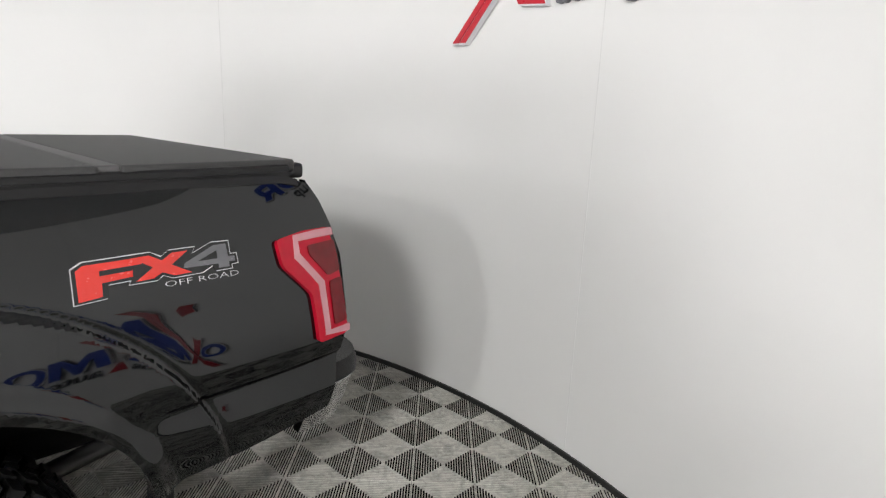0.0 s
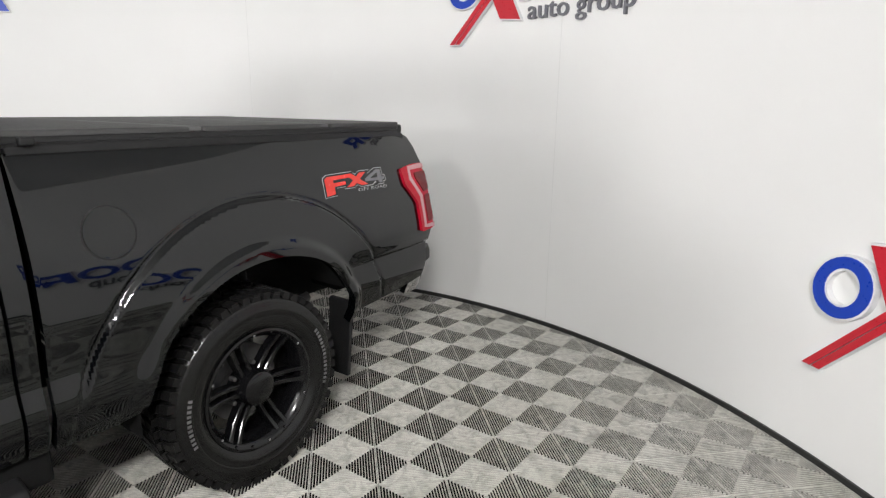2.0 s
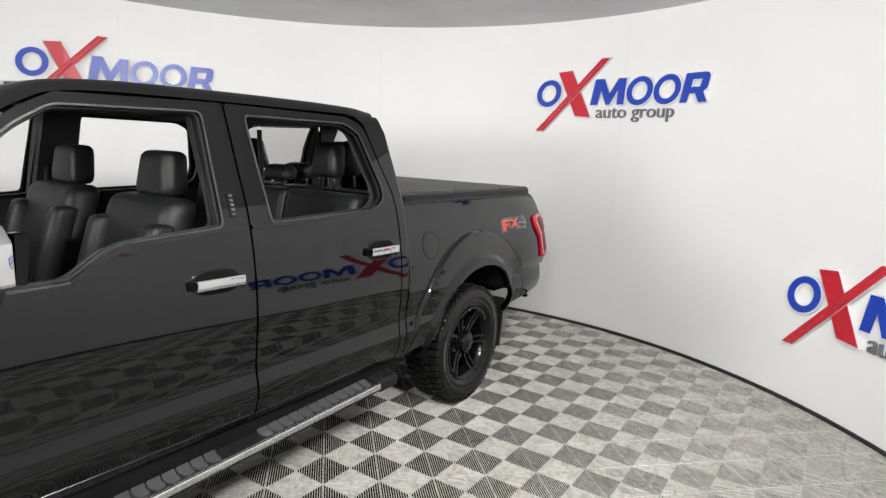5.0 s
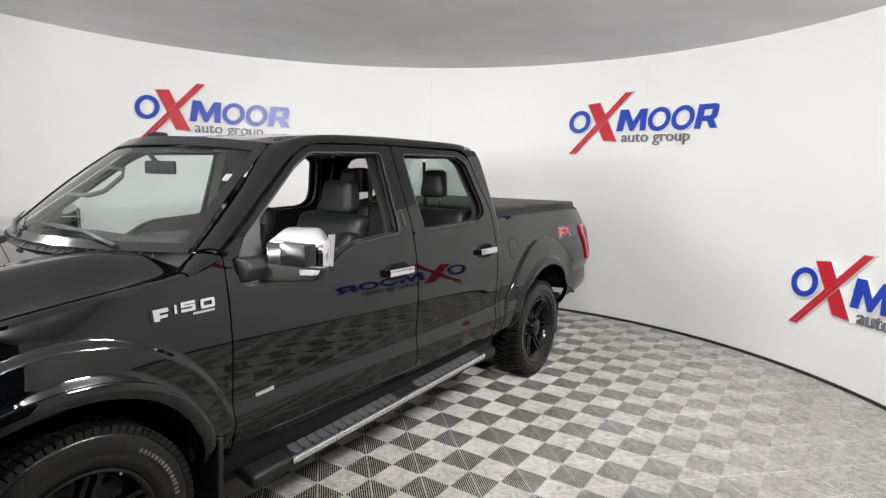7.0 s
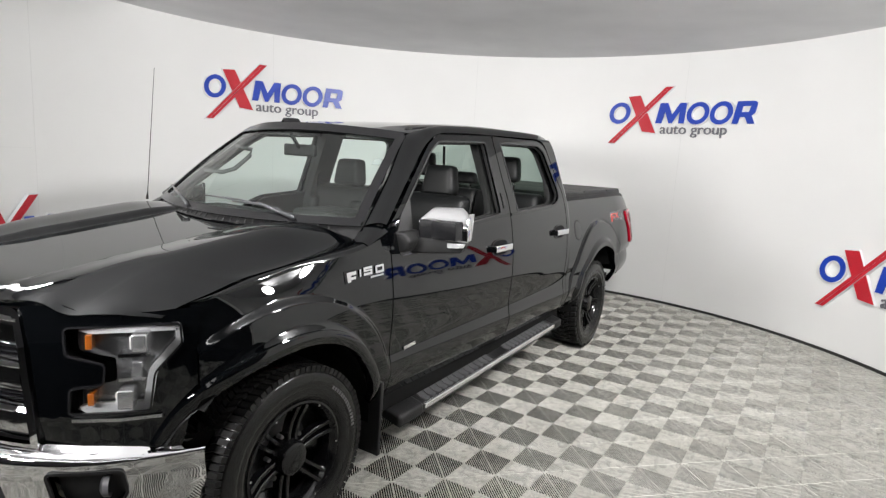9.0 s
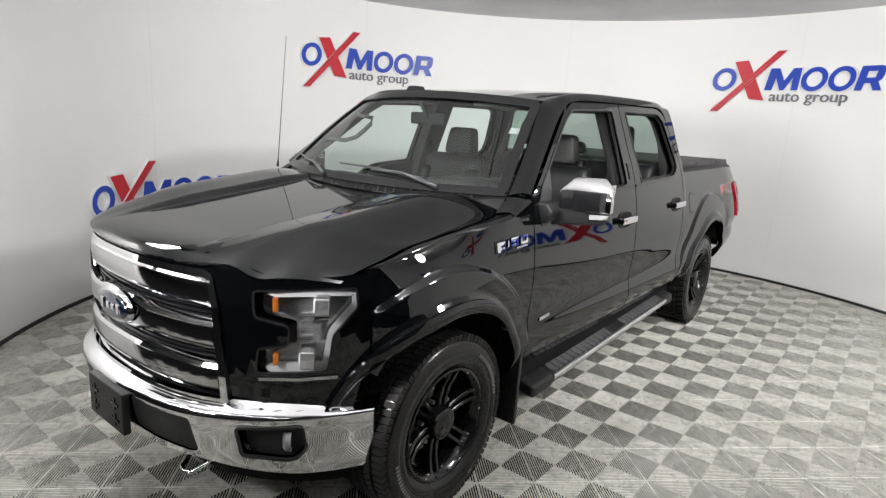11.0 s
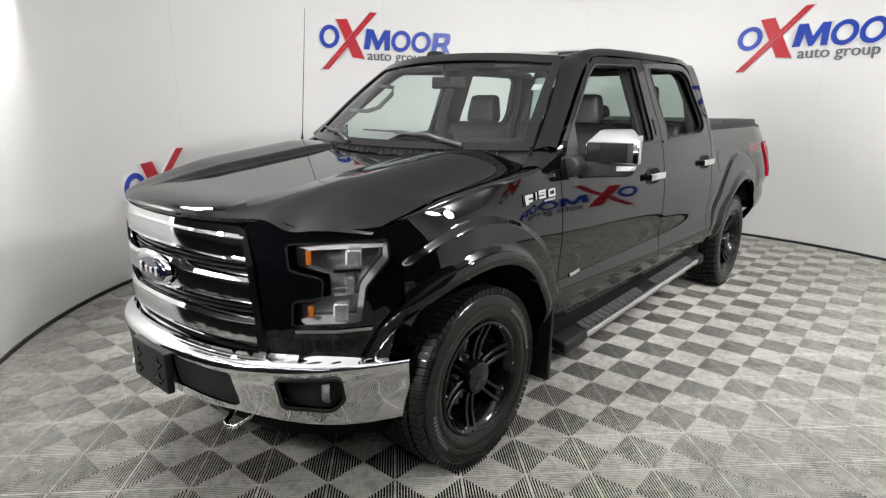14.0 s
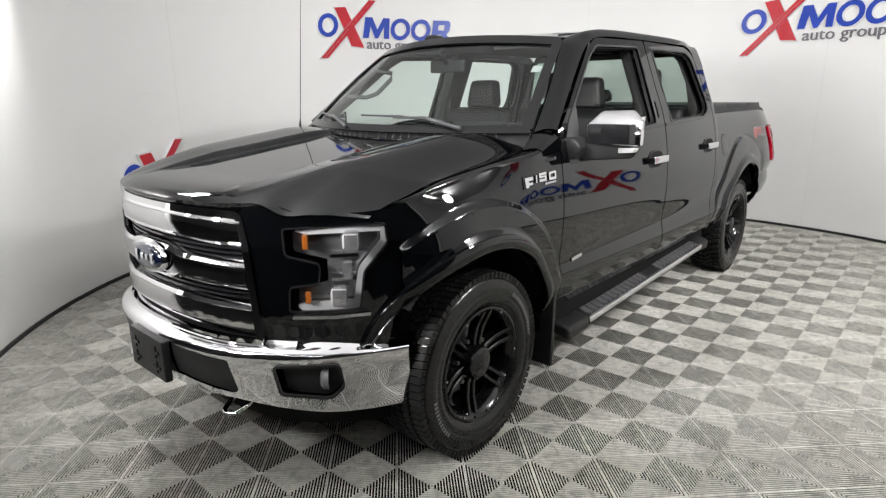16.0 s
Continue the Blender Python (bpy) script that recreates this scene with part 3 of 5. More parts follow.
def handle(door, x, z, mirrored):
    s = -1 if not mirrored else 1
    y = half_width(x, z)
    loop = [(x + 0.105 * math.copysign(abs(math.cos(k * math.pi / 14)) ** 0.7, math.cos(k * math.pi / 14)), z + 0.050 * math.copysign(abs(math.sin(k * math.pi / 14)) ** 0.8, math.sin(k * math.pi / 14))) for k in range(28)]

    def dished(u, w):
        k = max(0.0, 1 - ((u - x) / 0.11) ** 2 - ((w - z) / 0.055) ** 2)
        return flank(u, w) + Vector((0, -0.0035 + 0.002 * k, 0))
    panel("handle_cup", loop, [], dished, RECESS, door, "recess behind the handle, dulled black for its dark reflection", 0.02, 0.012, 0.003, mirror=mirrored)
    strip("handle_rim", loop, flank, 0.007, 0.0045, GLOSS, door, mirrored)
    b = bmesh.new()
    add_box(b, (x - 0.108, s * (y + 0.030) - 0.011, z - 0.022), (x + 0.112, s * (y + 0.030) + 0.011, z + 0.022), 0.009)
    add_box(b, (x - 0.105, min(s * y, s * (y + 0.03)), z - 0.018), (x - 0.075, max(s * y, s * (y + 0.03)), z + 0.018), 0.004)
    add_box(b, (x + 0.070, min(s * y, s * (y + 0.03)), z - 0.018), (x + 0.100, max(s * y, s * (y + 0.03)), z + 0.018), 0.004)
    part("handle", b, CHROME, door, "chrome door handle", smooth=True)
    lathe_at("lock", [(0.0001, 0), (0.008, 0), (0.009, 0.002)], (x + 0.125, s * (y + 0.012), z - 0.03), GLOSS, door)


def lathe_at(name, profile, at, mat, parent, label=""):
    ob = lathe(name, profile, mat, parent, label, steps=24)
    ob.location = at
    return ob


def strip(name, loop, surf, width, proud, mat, parent, mirrored=False, label="", closed=True):
    """A moulding that follows a line on a surface."""
    n = len(loop)
    verts, faces = [], []
    for i in range(n):
        p = surf(*loop[i])
        u, v = loop[i]
        h = 1e-3
        nor = (surf(u + h, v) - surf(u - h, v)).cross(surf(u, v + h) - surf(u, v - h)).normalized()
        a = surf(*loop[(i + 1) % n if closed else min(i + 1, n - 1)])
        b = surf(*loop[i - 1 if closed else max(i - 1, 0)])
        t = (a - b).normalized()
        o = t.cross(nor) * width / 2
        verts += [p - o - nor * 0.01, p - o * 0.8 + nor * proud, p + o * 0.8 + nor * proud, p + o - nor * 0.01]
    for i in range(n if closed else n - 1):
        j = (i + 1) % n
        for k in range(4):
            k2 = (k + 1) % 4
            faces.append((i * 4 + k, i * 4 + k2, j * 4 + k2, j * 4 + k))
    if mirrored:
        verts = [Vector((v.x, -v.y, v.z)) for v in verts]
    b = bmesh.new()
    vs = [b.verts.new(v) for v in verts]
    for f in faces:
        b.faces.new([vs[i] for i in f])
    return part(name, b, mat, parent, label, smooth=True)


def inner(x, z):
    return Vector((x, -half_width(x, z) + 0.075, z))


def door_front(mirrored):
    outline = rounded([(0.596, 0.50, 0.02), (0.584, 1.20), (0.578, 1.375, 0.01), (0.62, 1.40), (1.10, 1.785), (1.22, 1.846), (1.858, 1.868, 0.02), (1.856, 1.36), (1.858, 0.90), (1.866, 0.515, 0.02)], 0.01, 3)
    ob = panel("front_door", outline, [WIN_F], flank, PAINT, truck, "glossy black front door with its window lowered", 0.03, 0.012, 0.04, mirror=mirrored)
    panel("door_trim", inset(outline, -0.01), [inset(WIN_F, 0.004)], inner, CABIN, ob, "dark inner door lining", 0.12, 0.08, 0.02, mirror=mirrored)
    strip("window_seal", inset(WIN_F, 0.006), flank, 0.010, 0.004, SAIL, ob, mirrored)
    strip("window_channel", inset(WIN_F, -0.004), lambda x, z: flank(x, z) + Vector((0, 0.018, 0)), 0.014, 0.003, BLACK, ob, mirrored)
    strip("belt_moulding", [(1.16, 1.236), (1.27, 1.305), (1.36, 1.335), (1.52, 1.347), (1.70, 1.358), (1.845, 1.362)], flank, 0.022, 0.006, GLOSS, ob, mirrored, closed=False)
    panel("mirror_sail", rounded([(0.652, 1.228), (0.640, 1.335), (0.695, 1.425), (0.800, 1.510), (0.778, 1.43), (0.768, 1.35), (0.785, 1.28), (0.86, 1.235)], 0.012), [], lambda x, z: flank(x, z) + Vector((0, -0.004, 0)), SAIL, ob, "grey plastic plate under the door mirror", 0.03, 0.03, 0.012, mirror=mirrored)
    handle(ob, 1.675, 1.165, mirrored)
    if not mirrored:
        panel("keypad", rounded([(1.776, 1.408), (1.806, 1.408), (1.806, 1.506), (1.776, 1.506)], 0.008), [], lambda x, z: flank(x, z) + Vector((0, -0.004, 0)), GLOSS, ob, "gloss black door keypad", 0.02, 0.02, 0.004)
        for k in range(5):
            z = 1.418 + 0.018 * k
            panel("key", [(1.783, z), (1.799, z), (1.799, z + 0.009), (1.783, z + 0.009)], [], lambda x, z: flank(x, z) + Vector((0, -0.0065, 0)), STEEL, ob, "", 0.02, 0.02, 0.002)
    strip("side_badge", [(0.70, 0.738), (0.80, 0.747)], flank, 0.022, 0.006, CHROME, ob, mirrored, "small bright model badge", closed=False)
    return ob


def door_rear(mirrored):
    outline = rounded([(1.876, 0.515, 0.02), (1.868, 0.90), (1.866, 1.36), (1.868, 1.868, 0.02), (2.60, 1.870), (2.725, 1.835, 0.07), (2.828, 1.48), (2.836, 1.36), (2.848, 0.90), (2.852, 0.53, 0.02)], 0.01, 3)
    ob = panel("rear_door", outline, [WIN_R], flank, PAINT, truck, "glossy black rear door with its window lowered", 0.03, 0.012, 0.04, mirror=mirrored)
    panel("door_trim", inset(outline, -0.01), [inset(WIN_R, 0.004)], inner, CABIN, ob, "dark inner door lining", 0.12, 0.08, 0.02, mirror=mirrored)
    strip("window_seal", inset(WIN_R, 0.006), flank, 0.010, 0.004, SAIL, ob, mirrored)
    strip("window_channel", inset(WIN_R, -0.004), lambda x, z: flank(x, z) + Vector((0, 0.018, 0)), 0.014, 0.003, BLACK, ob, mirrored)
    strip("belt_moulding", [(1.87, 1.362), (2.2, 1.37), (2.60, 1.385), (2.68, 1.41)], flank, 0.02, 0.006, GLOSS, ob, mirrored, closed=False)
    handle(ob, 2.675, 1.185, mirrored)
    return ob


def cab_corner(mirrored):
    outline = [(2.862, 0.52), (2.858, 0.90), (2.846, 1.36), (2.838, 1.48), (2.735, 1.840), (2.68, 1.878), (2.62, 1.880), (2.62, 1.890), (2.868, 1.885), (2.900, 1.80), (2.918, 1.50), (2.912, 1.36), (2.915, 1.0), (2.915, 0.52)]
    return panel("cab_corner", outline, [], flank, PAINT, truck, "glossy black rear cab pillar", 0.03, 0.03, 0.10, mirror=mirrored)


def box_side(mirrored):
    outline = ([(2.94, 0.50), (2.94, 1.405), (4.745, 1.405), (4.785, 1.392), (4.815, 1.34), (4.843, 1.25), (4.856, 1.05), (4.846, 0.90), (4.812, 0.70), (4.795, 0.64), (4.30, 0.59)]
               + arch(*ARCHES[1][:3], 8, 172) + [(3.13, 0.50)])
    ob = panel("box_side", outline, [], flank, PAINT, truck, "glossy black cargo box side with flared arch", 0.009, 0.009, 0.04, mirror=mirrored)
    strip("rail_cap", [(2.95, 1.41), (3.4, 1.412), (4.0, 1.412), (4.5, 1.412), (4.68, 1.41), (4.745, 1.397)], flank, 0.03, 0.004, BLACK, ob, mirrored, "black rail cap", closed=False)
    if not mirrored:
        loop = [(3.165 + 0.082 * math.cos(k * math.pi / 16), 1.155 + 0.082 * math.sin(k * math.pi / 16)) for k in range(32)]
        strip("fuel_door_gap", loop, flank, 0.007, 0.0008, BLACK, ob)

        def bulged(x, z):
            k = max(0.0, 1 - ((x - 3.165) ** 2 + (z - 1.155) ** 2) / 0.078 ** 2)
            return flank(x, z) + Vector((0, -0.002 - 0.0012 * k, 0))
        panel("fuel_door", [(3.165 + 0.078 * math.cos(k * math.pi / 16), 1.155 + 0.078 * math.sin(k * math.pi / 16)) for k in range(32)], [], bulged, PAINT, ob, "round fuel filler door", 0.02, 0.02, 0.004)
    return ob


def arch_lip(mirrored):
    """The rolled lip round the front wheel opening, carried on over the corner of the fascia."""
    cx, cz, ro, _ = ARCHES[0]
    verts, faces = [], []
    turns = np.linspace(10, 158, 60)
    for a in turns:
        c, z = math.cos(radians(a)), math.sin(radians(a))
        y = half_width(max(-0.42, cx + 0.52 * c), cz + 0.52 * z)
        over = max(0.0, -0.42 - (cx + 0.52 * c))
        y -= 0.9 * over
        for r, d in ((ro - 0.004, -0.035), (ro - 0.004, 0.004), (ro + 0.006, 0.010), (ro + 0.040, 0.010), (ro + 0.052, 0.002), (ro + 0.054, -0.020)):
            k = 1 + 0.025 * math.sin(2 * radians(a)) ** 2
            verts.append((cx + r * k * c, (y + d) * (1 if mirrored else -1), cz + r * k * z))
    for i in range(len(turns) - 1):
        for k in range(5):
            faces.append((i * 6 + k, i * 6 + k + 1, i * 6 + 7 + k, i * 6 + 6 + k))
    b = bmesh.new()
    vs = [b.verts.new(v) for v in verts]
    for f in faces:
        b.faces.new([vs[k] for k in f])
    part("arch_lip", b, PAINT, truck, "glossy black wheel arch lip", smooth=True)


both(fender)
both(arch_lip)
both(door_front)
both(door_rear)
both(cab_corner)
SIDES = {}
for mirrored in (False, True):
    SIDES[mirrored] = box_side(mirrored)


# sills under the doors
def sill(mirrored):
    s = 1 if mirrored else -1
    b = bmesh.new()
    add_box(b, (0.50, min(s * 0.80, s * 0.915), 0.40), (2.93, max(s * 0.80, s * 0.915), 0.515), 0.02)
    part("sill", b, SHADOW, truck, smooth=True)


both(sill)


# hood, cowl, windscreen, roof
hood_mid = curve([-0.96, -0.93, -0.88, -0.80, -0.50, 0.0, 0.30, 0.50], [1.150, 1.176, 1.200, 1.217, 1.250, 1.313, 1.350, 1.370])


def hood_z(x, y):
    a = abs(y)
    s = x - (nose_x(y) + 0.93) * (1 - smooth((x - nose_x(y)) / 0.30))
    z = hood_mid(s)
    front = 1 - smooth((x + 0.82) / 0.5)
    z -= 0.007 * (1 - smooth((a - 0.345 - 0.05 * smooth((0.35 - abs(x + 0.35)) / 0.5)) / 0.03)) * smooth((x + 0.85) / 0.25)
    z += 0.006 * smooth((a - 0.40) / 0.12) * front
    rise = 0.038 * smooth((x + 0.80) / 0.42) * (1 - smooth((x - 0.12) / 0.36))
    z += rise * (0.55 * smooth((a - 0.345) / 0.06) + 0.45 * smooth((a - 0.36) / 0.24))
    z -= front * 0.052 * smooth((a - 0.55) / 0.10) + ((1 - front) * 0.052 + rise) * smooth((a - 0.60) / 0.25)
    z -= 0.014 * smooth((a - 0.66) / 0.22)
    return z


def hood_s(x, y):
    return Vector((x, y, hood_z(x, y)))


def hood_rear(y):
    return 0.235 + 0.235 * (y / 0.80) ** 2


front_line = [(nose_x(y) + 0.005, y) for y in np.linspace(-0.815, 0.815, 33)]
rear_line = [(hood_rear(y), y) for y in np.linspace(0.80, -0.80, 25)]
outline = front_line + [(-0.2, 0.845), (0.15, 0.862), (0.33, 0.858), (0.40, 0.835)] + rear_line + [(0.40, -0.835), (0.33, -0.858), (0.15, -0.862), (-0.2, -0.845)]
hood = panel("hood", outline[::-1], [], hood_s, PAINT, truck, "glossy black ribbed hood", 0.03, 0.016, 0.03)


def fender_top(mirrored):
    """The strip between the hood's edge and the fender's flank."""
    s = 1 if mirrored else -1
    edge = curve([-0.50, -0.2, 0.15, 0.33, 0.42], [0.822, 0.852, 0.869, 0.865, 0.845])
    low = fender_low

    def top(u, v):
        a = Vector((u, -edge(u), hood_z(u, edge(u)) - 0.002))
        b = flank(u, low(u))
        p = a.lerp(b, v)
        p.z += 0.012 * math.sin(math.pi * v)
        p.y -= 0.010 * math.sin(math.pi * v)
        return p
    panel("fender_top", [(-0.425, 0), (-0.425, 1), (0.41, 1), (0.41, 0)], [], top, PAINT, truck, "", 0.04, 0.12, 0.0, flip=True, mirror=mirrored)


both(fender_top)


def pillar_foot(mirrored):
    """Closes the corner between hood, fender and windscreen."""
    a, b, c, d = Vector((0.415, -0.838, hood_z(0.40, 0.84))), Vector((0.515, -0.832, 1.376)), flank(0.576, 1.351), flank(0.42, 1.297)

    def s(u, v):
        p = a.lerp(b, u).lerp(d.lerp(c, u), v)
        return p + Vector((0, -0.012, 0.014)) * math.sin(math.pi * v)
    panel("pillar_foot", [(0, 0), (1, 0), (1, 1), (0, 1)], [], s, PAINT, truck, "", 0.2, 0.2, 0.03, flip=True, mirror=mirrored)


both(pillar_foot)


def screen(u, v):
    y = u * (0.84 + (0.675 - 0.84) * v)
    x = 0.275 + 0.235 * u * u + (0.885 + 0.16 * u * u - 0.275 - 0.235 * u * u) * v
    z = 1.365 + 0.010 * u * u + (1.868 - 0.035 * u * u - 1.365 - 0.010 * u * u) * v + 0.022 * math.sin(math.pi * v)
    return Vector((x, y, z))


ring = [(-1, 0), (1, 0), (1, 1), (-1, 1)]
windscreen = panel("windscreen", [(-0.985, 0.0), (0.985, 0.0), (0.985, 0.985), (-0.985, 0.985)][::-1], [], screen, WINDSCREEN, truck, "clear curved windscreen", 0.12, 0.1, 0.0, flip=True)
windscreen.visible_shadow = False
strip("screen_frit", [(u, 0.945) for u in np.linspace(-0.98, 0.98, 20)], screen, 0.075, 0.0012, GLOSS, windscreen, closed=False)
for u in (-0.965, 0.965):
    strip("screen_frit", [(u, v) for v in np.linspace(0.02, 0.96, 12)], screen, 0.05, 0.0012, GLOSS, windscreen, closed=False)
strip("screen_base", [(u, 0.015) for u in np.linspace(-0.98, 0.98, 20)], screen, 0.05, 0.003, GLOSS, windscreen, closed=False)


def roof_s(x, y):
    f = x - 0.155 * (y / 0.675) ** 2 * (1 - smooth((x - 0.9) / 0.9))
    z = 1.866 + 0.074 * math.sin(min(1.0, max(0, (f - 0.88) / 1.1)) * math.pi / 2) + 0.010 * smooth((x - 1.5) / 0.8) - 0.010 * max(0, (x - 2.3) / 0.55) ** 2
    z -= 0.027 * (abs(y) / 0.66) ** 2.4
    if x > 2.80:
        z -= 2.6 * (x - 2.80) ** 2
    z += 0.006 * (smooth((abs(y) - 0.40) / 0.04) - smooth((abs(y) - 0.50) / 0.04)) * smooth((x - 1.1) / 0.3)
    return Vector((x, y, z))


roof_line = [(0.89 + 0.155 * (y / 0.675) ** 2, y) for y in np.linspace(0.675, -0.675, 25)] + [(1.4, -0.668), (2.4, -0.662), (2.78, -0.648), (2.895, -0.61)] + [(2.918, y) for y in np.linspace(-0.56, 0.56, 9)] + [(2.895, 0.61), (2.78, 0.648), (2.4, 0.662), (1.4, 0.668)]
roof = panel("roof", roof_line, [], roof_s, PAINT, truck, "glossy black cab roof", 0.06, 0.05, 0.03)


def pillar(mirrored):
    """Windscreen pillar and cant rail in one sweep along the top of the doors."""
    ins = [(0.505, -0.838, 1.374), (0.785, -0.756, 1.618), (1.038, -0.676, 1.834), (1.20, -0.670, 1.874), (1.40, -0.668, 1.898), (1.80, -0.665, 1.914), (2.40, -0.662, 1.922), (2.72, -0.652, 1.916), (2.892, -0.61, 1.890)]
    out = [(0.565, -0.930, 1.385), (0.83, -0.845, 1.59), (1.09, -0.775, 1.79), (1.22, -0.757, 1.846), (1.40, -0.750, 1.864), (1.80, -0.748, 1.874), (2.40, -0.746, 1.882), (2.64, -0.740, 1.886), (2.870, -0.703, 1.889)]
    tt = list(range(len(ins)))
    ci, co = [curve(tt, [p[k] for p in ins]) for k in range(3)], [curve(tt, [p[k] for p in out]) for k in range(3)]

    def s(u, v):
        a, b = Vector([c(u) for c in ci]), Vector([c(u) for c in co])
        p = a.lerp(b, v)
        k = math.sin(math.pi * v)
        return p + Vector((0, -0.010 * k, (0.012 + 0.010 * smooth(u - 2)) * k))
    n = len(ins) - 1
    panel("roof_pillar", [(0, 0), (n, 0), (n, 1), (0, 1)], [], s, PAINT, truck, "", 0.2, 0.12, 0.01, flip=True, mirror=mirrored)


both(pillar)


# cowl with vents and wipers
def cowl_s(u, v):
    y = u * 0.84
    x0, x1 = hood_rear(min(0.8, abs(y))) + 0.004, 0.272 + 0.235 * u * u + 0.02
    x1 = max(x1, x0 + 0.03)
    z0 = hood_z(min(x0, 0.45), min(0.84, abs(y))) - 0.004
    return Vector((x0 + (x1 - x0) * v, y, z0 + (1.362 + 0.01 * u * u - z0) * v))


cowl = panel("cowl", [(-1, 0), (1, 0), (1, 1), (-1, 1)][::-1], [], cowl_s, BLACK, truck, "black slotted cowl under the windscreen", 0.1, 0.5, 0.02, flip=True)
for k in range(-14, 15):
    if k == 0:
        continue
    u = k * 0.058
    p, q = cowl_s(u - 0.012, 0.12), cowl_s(u + 0.012, 0.85)
    d = Vector((0, 0, 0.004))
    tube("vent_slat", [p + d * 0.2, (p + q) / 2 + d * 0.6, q + d * 0.2], 0.004, SAIL, cowl, sides=6)


def wiper(name, base, tip, mid):
    w = empty(name, "black windscreen wiper", parent=truck)
    tube("wiper_arm", [base, Vector(base).lerp(Vector(mid), 0.5) + Vector((-0.005, 0, 0.025)), mid], [0.011, 0.008, 0.005], WIPER, w)
    a, b = Vector(tip[0]), Vector(tip[1])
    tube("wiper_blade", [a, a.lerp(b, 0.5) + Vector((-0.006, 0, 0.008)), b], [0.004, 0.007, 0.004], WIPER, w)
    return w


def on_screen(u, v, d=0.02):
    return screen(u, v) + Vector((-d * 0.6, 0, d))


wiper("wiper", on_screen(-0.62, 0.0), (on_screen(-0.50, 0.06), on_screen(0.20, 0.10)), on_screen(-0.12, 0.085))
wiper("wiper", on_screen(0.30, 0.0), (on_screen(0.42, 0.04), on_screen(0.95, 0.10)), on_screen(0.70, 0.075))

tube("antenna", [(0.385, 0.81, 1.36), (0.39, 0.81, 1.41), (0.45, 0.81, 2.15)], [0.009, 0.0028, 0.0014], BLACK, truck, "thin black whip antenna", sides=8)
fin = bmesh.new()
add_box(fin, (0.93, 0.16, 1.868), (1.04, 0.25, 1.905), 0.014, taper=0.75)
part("roof_antenna", fin, GLOSS, truck, "small roof antenna housing", smooth=True)
for s in (-1, 1):
    tube("roof_ditch", [roof_s(x, s * 0.575) + Vector((0, 0, 0.001)) for x in np.linspace(1.15, 2.75, 12)], 0.006, BLACK, truck, sides=6)


# front: fascia, grille, lamps, bumper
def nose(y, z):
    return Vector((nose_x(y) + 0.05 * smooth((z - 1.02) / 0.2) * 0.6 + 0.012 * (1 - smooth((z - 0.66) / 0.12)), y, z))


LAMP_LINE = rounded([(-0.634, 1.099), (-0.859, 1.106), (-0.868, 1.032), (-0.823, 0.929), (-0.811, 0.785), (-0.645, 0.790), (-0.648, 0.883), (-0.723, 0.892), (-0.725, 0.972), (-0.642, 1.003)], 0.014)
HEAD = [(y + 0.014, z) for y, z in LAMP_LINE]
fas_line = [(-0.545, 0.66), (-0.520, 1.03), (-0.485, 1.150), (-0.50, 1.172)] + [(-y, 1.185 - 0.04 * smooth((y - 0.56) / 0.12)) for y in np.linspace(0.53, 0.80, 8)] + [(-0.872, 1.155), (-0.874, 1.05), (-0.874, 0.84), (-0.858, 0.74), (-0.846, 0.66), (-0.842, 0.64)]


def fascia(mirrored):
    ob = panel("front_fascia", fas_line, [HEAD], nose, PAINT, truck, "glossy black panel round the headlight", 0.03, 0.03, 0.04, flip=True, mirror=mirrored)
    seam = [(-0.64, 0.772), (-0.74, 0.768), (-0.815, 0.770)]
    strip("fascia_lip", seam, nose, 0.012, -0.004, SATIN, ob, mirrored, closed=False)


both(fascia)


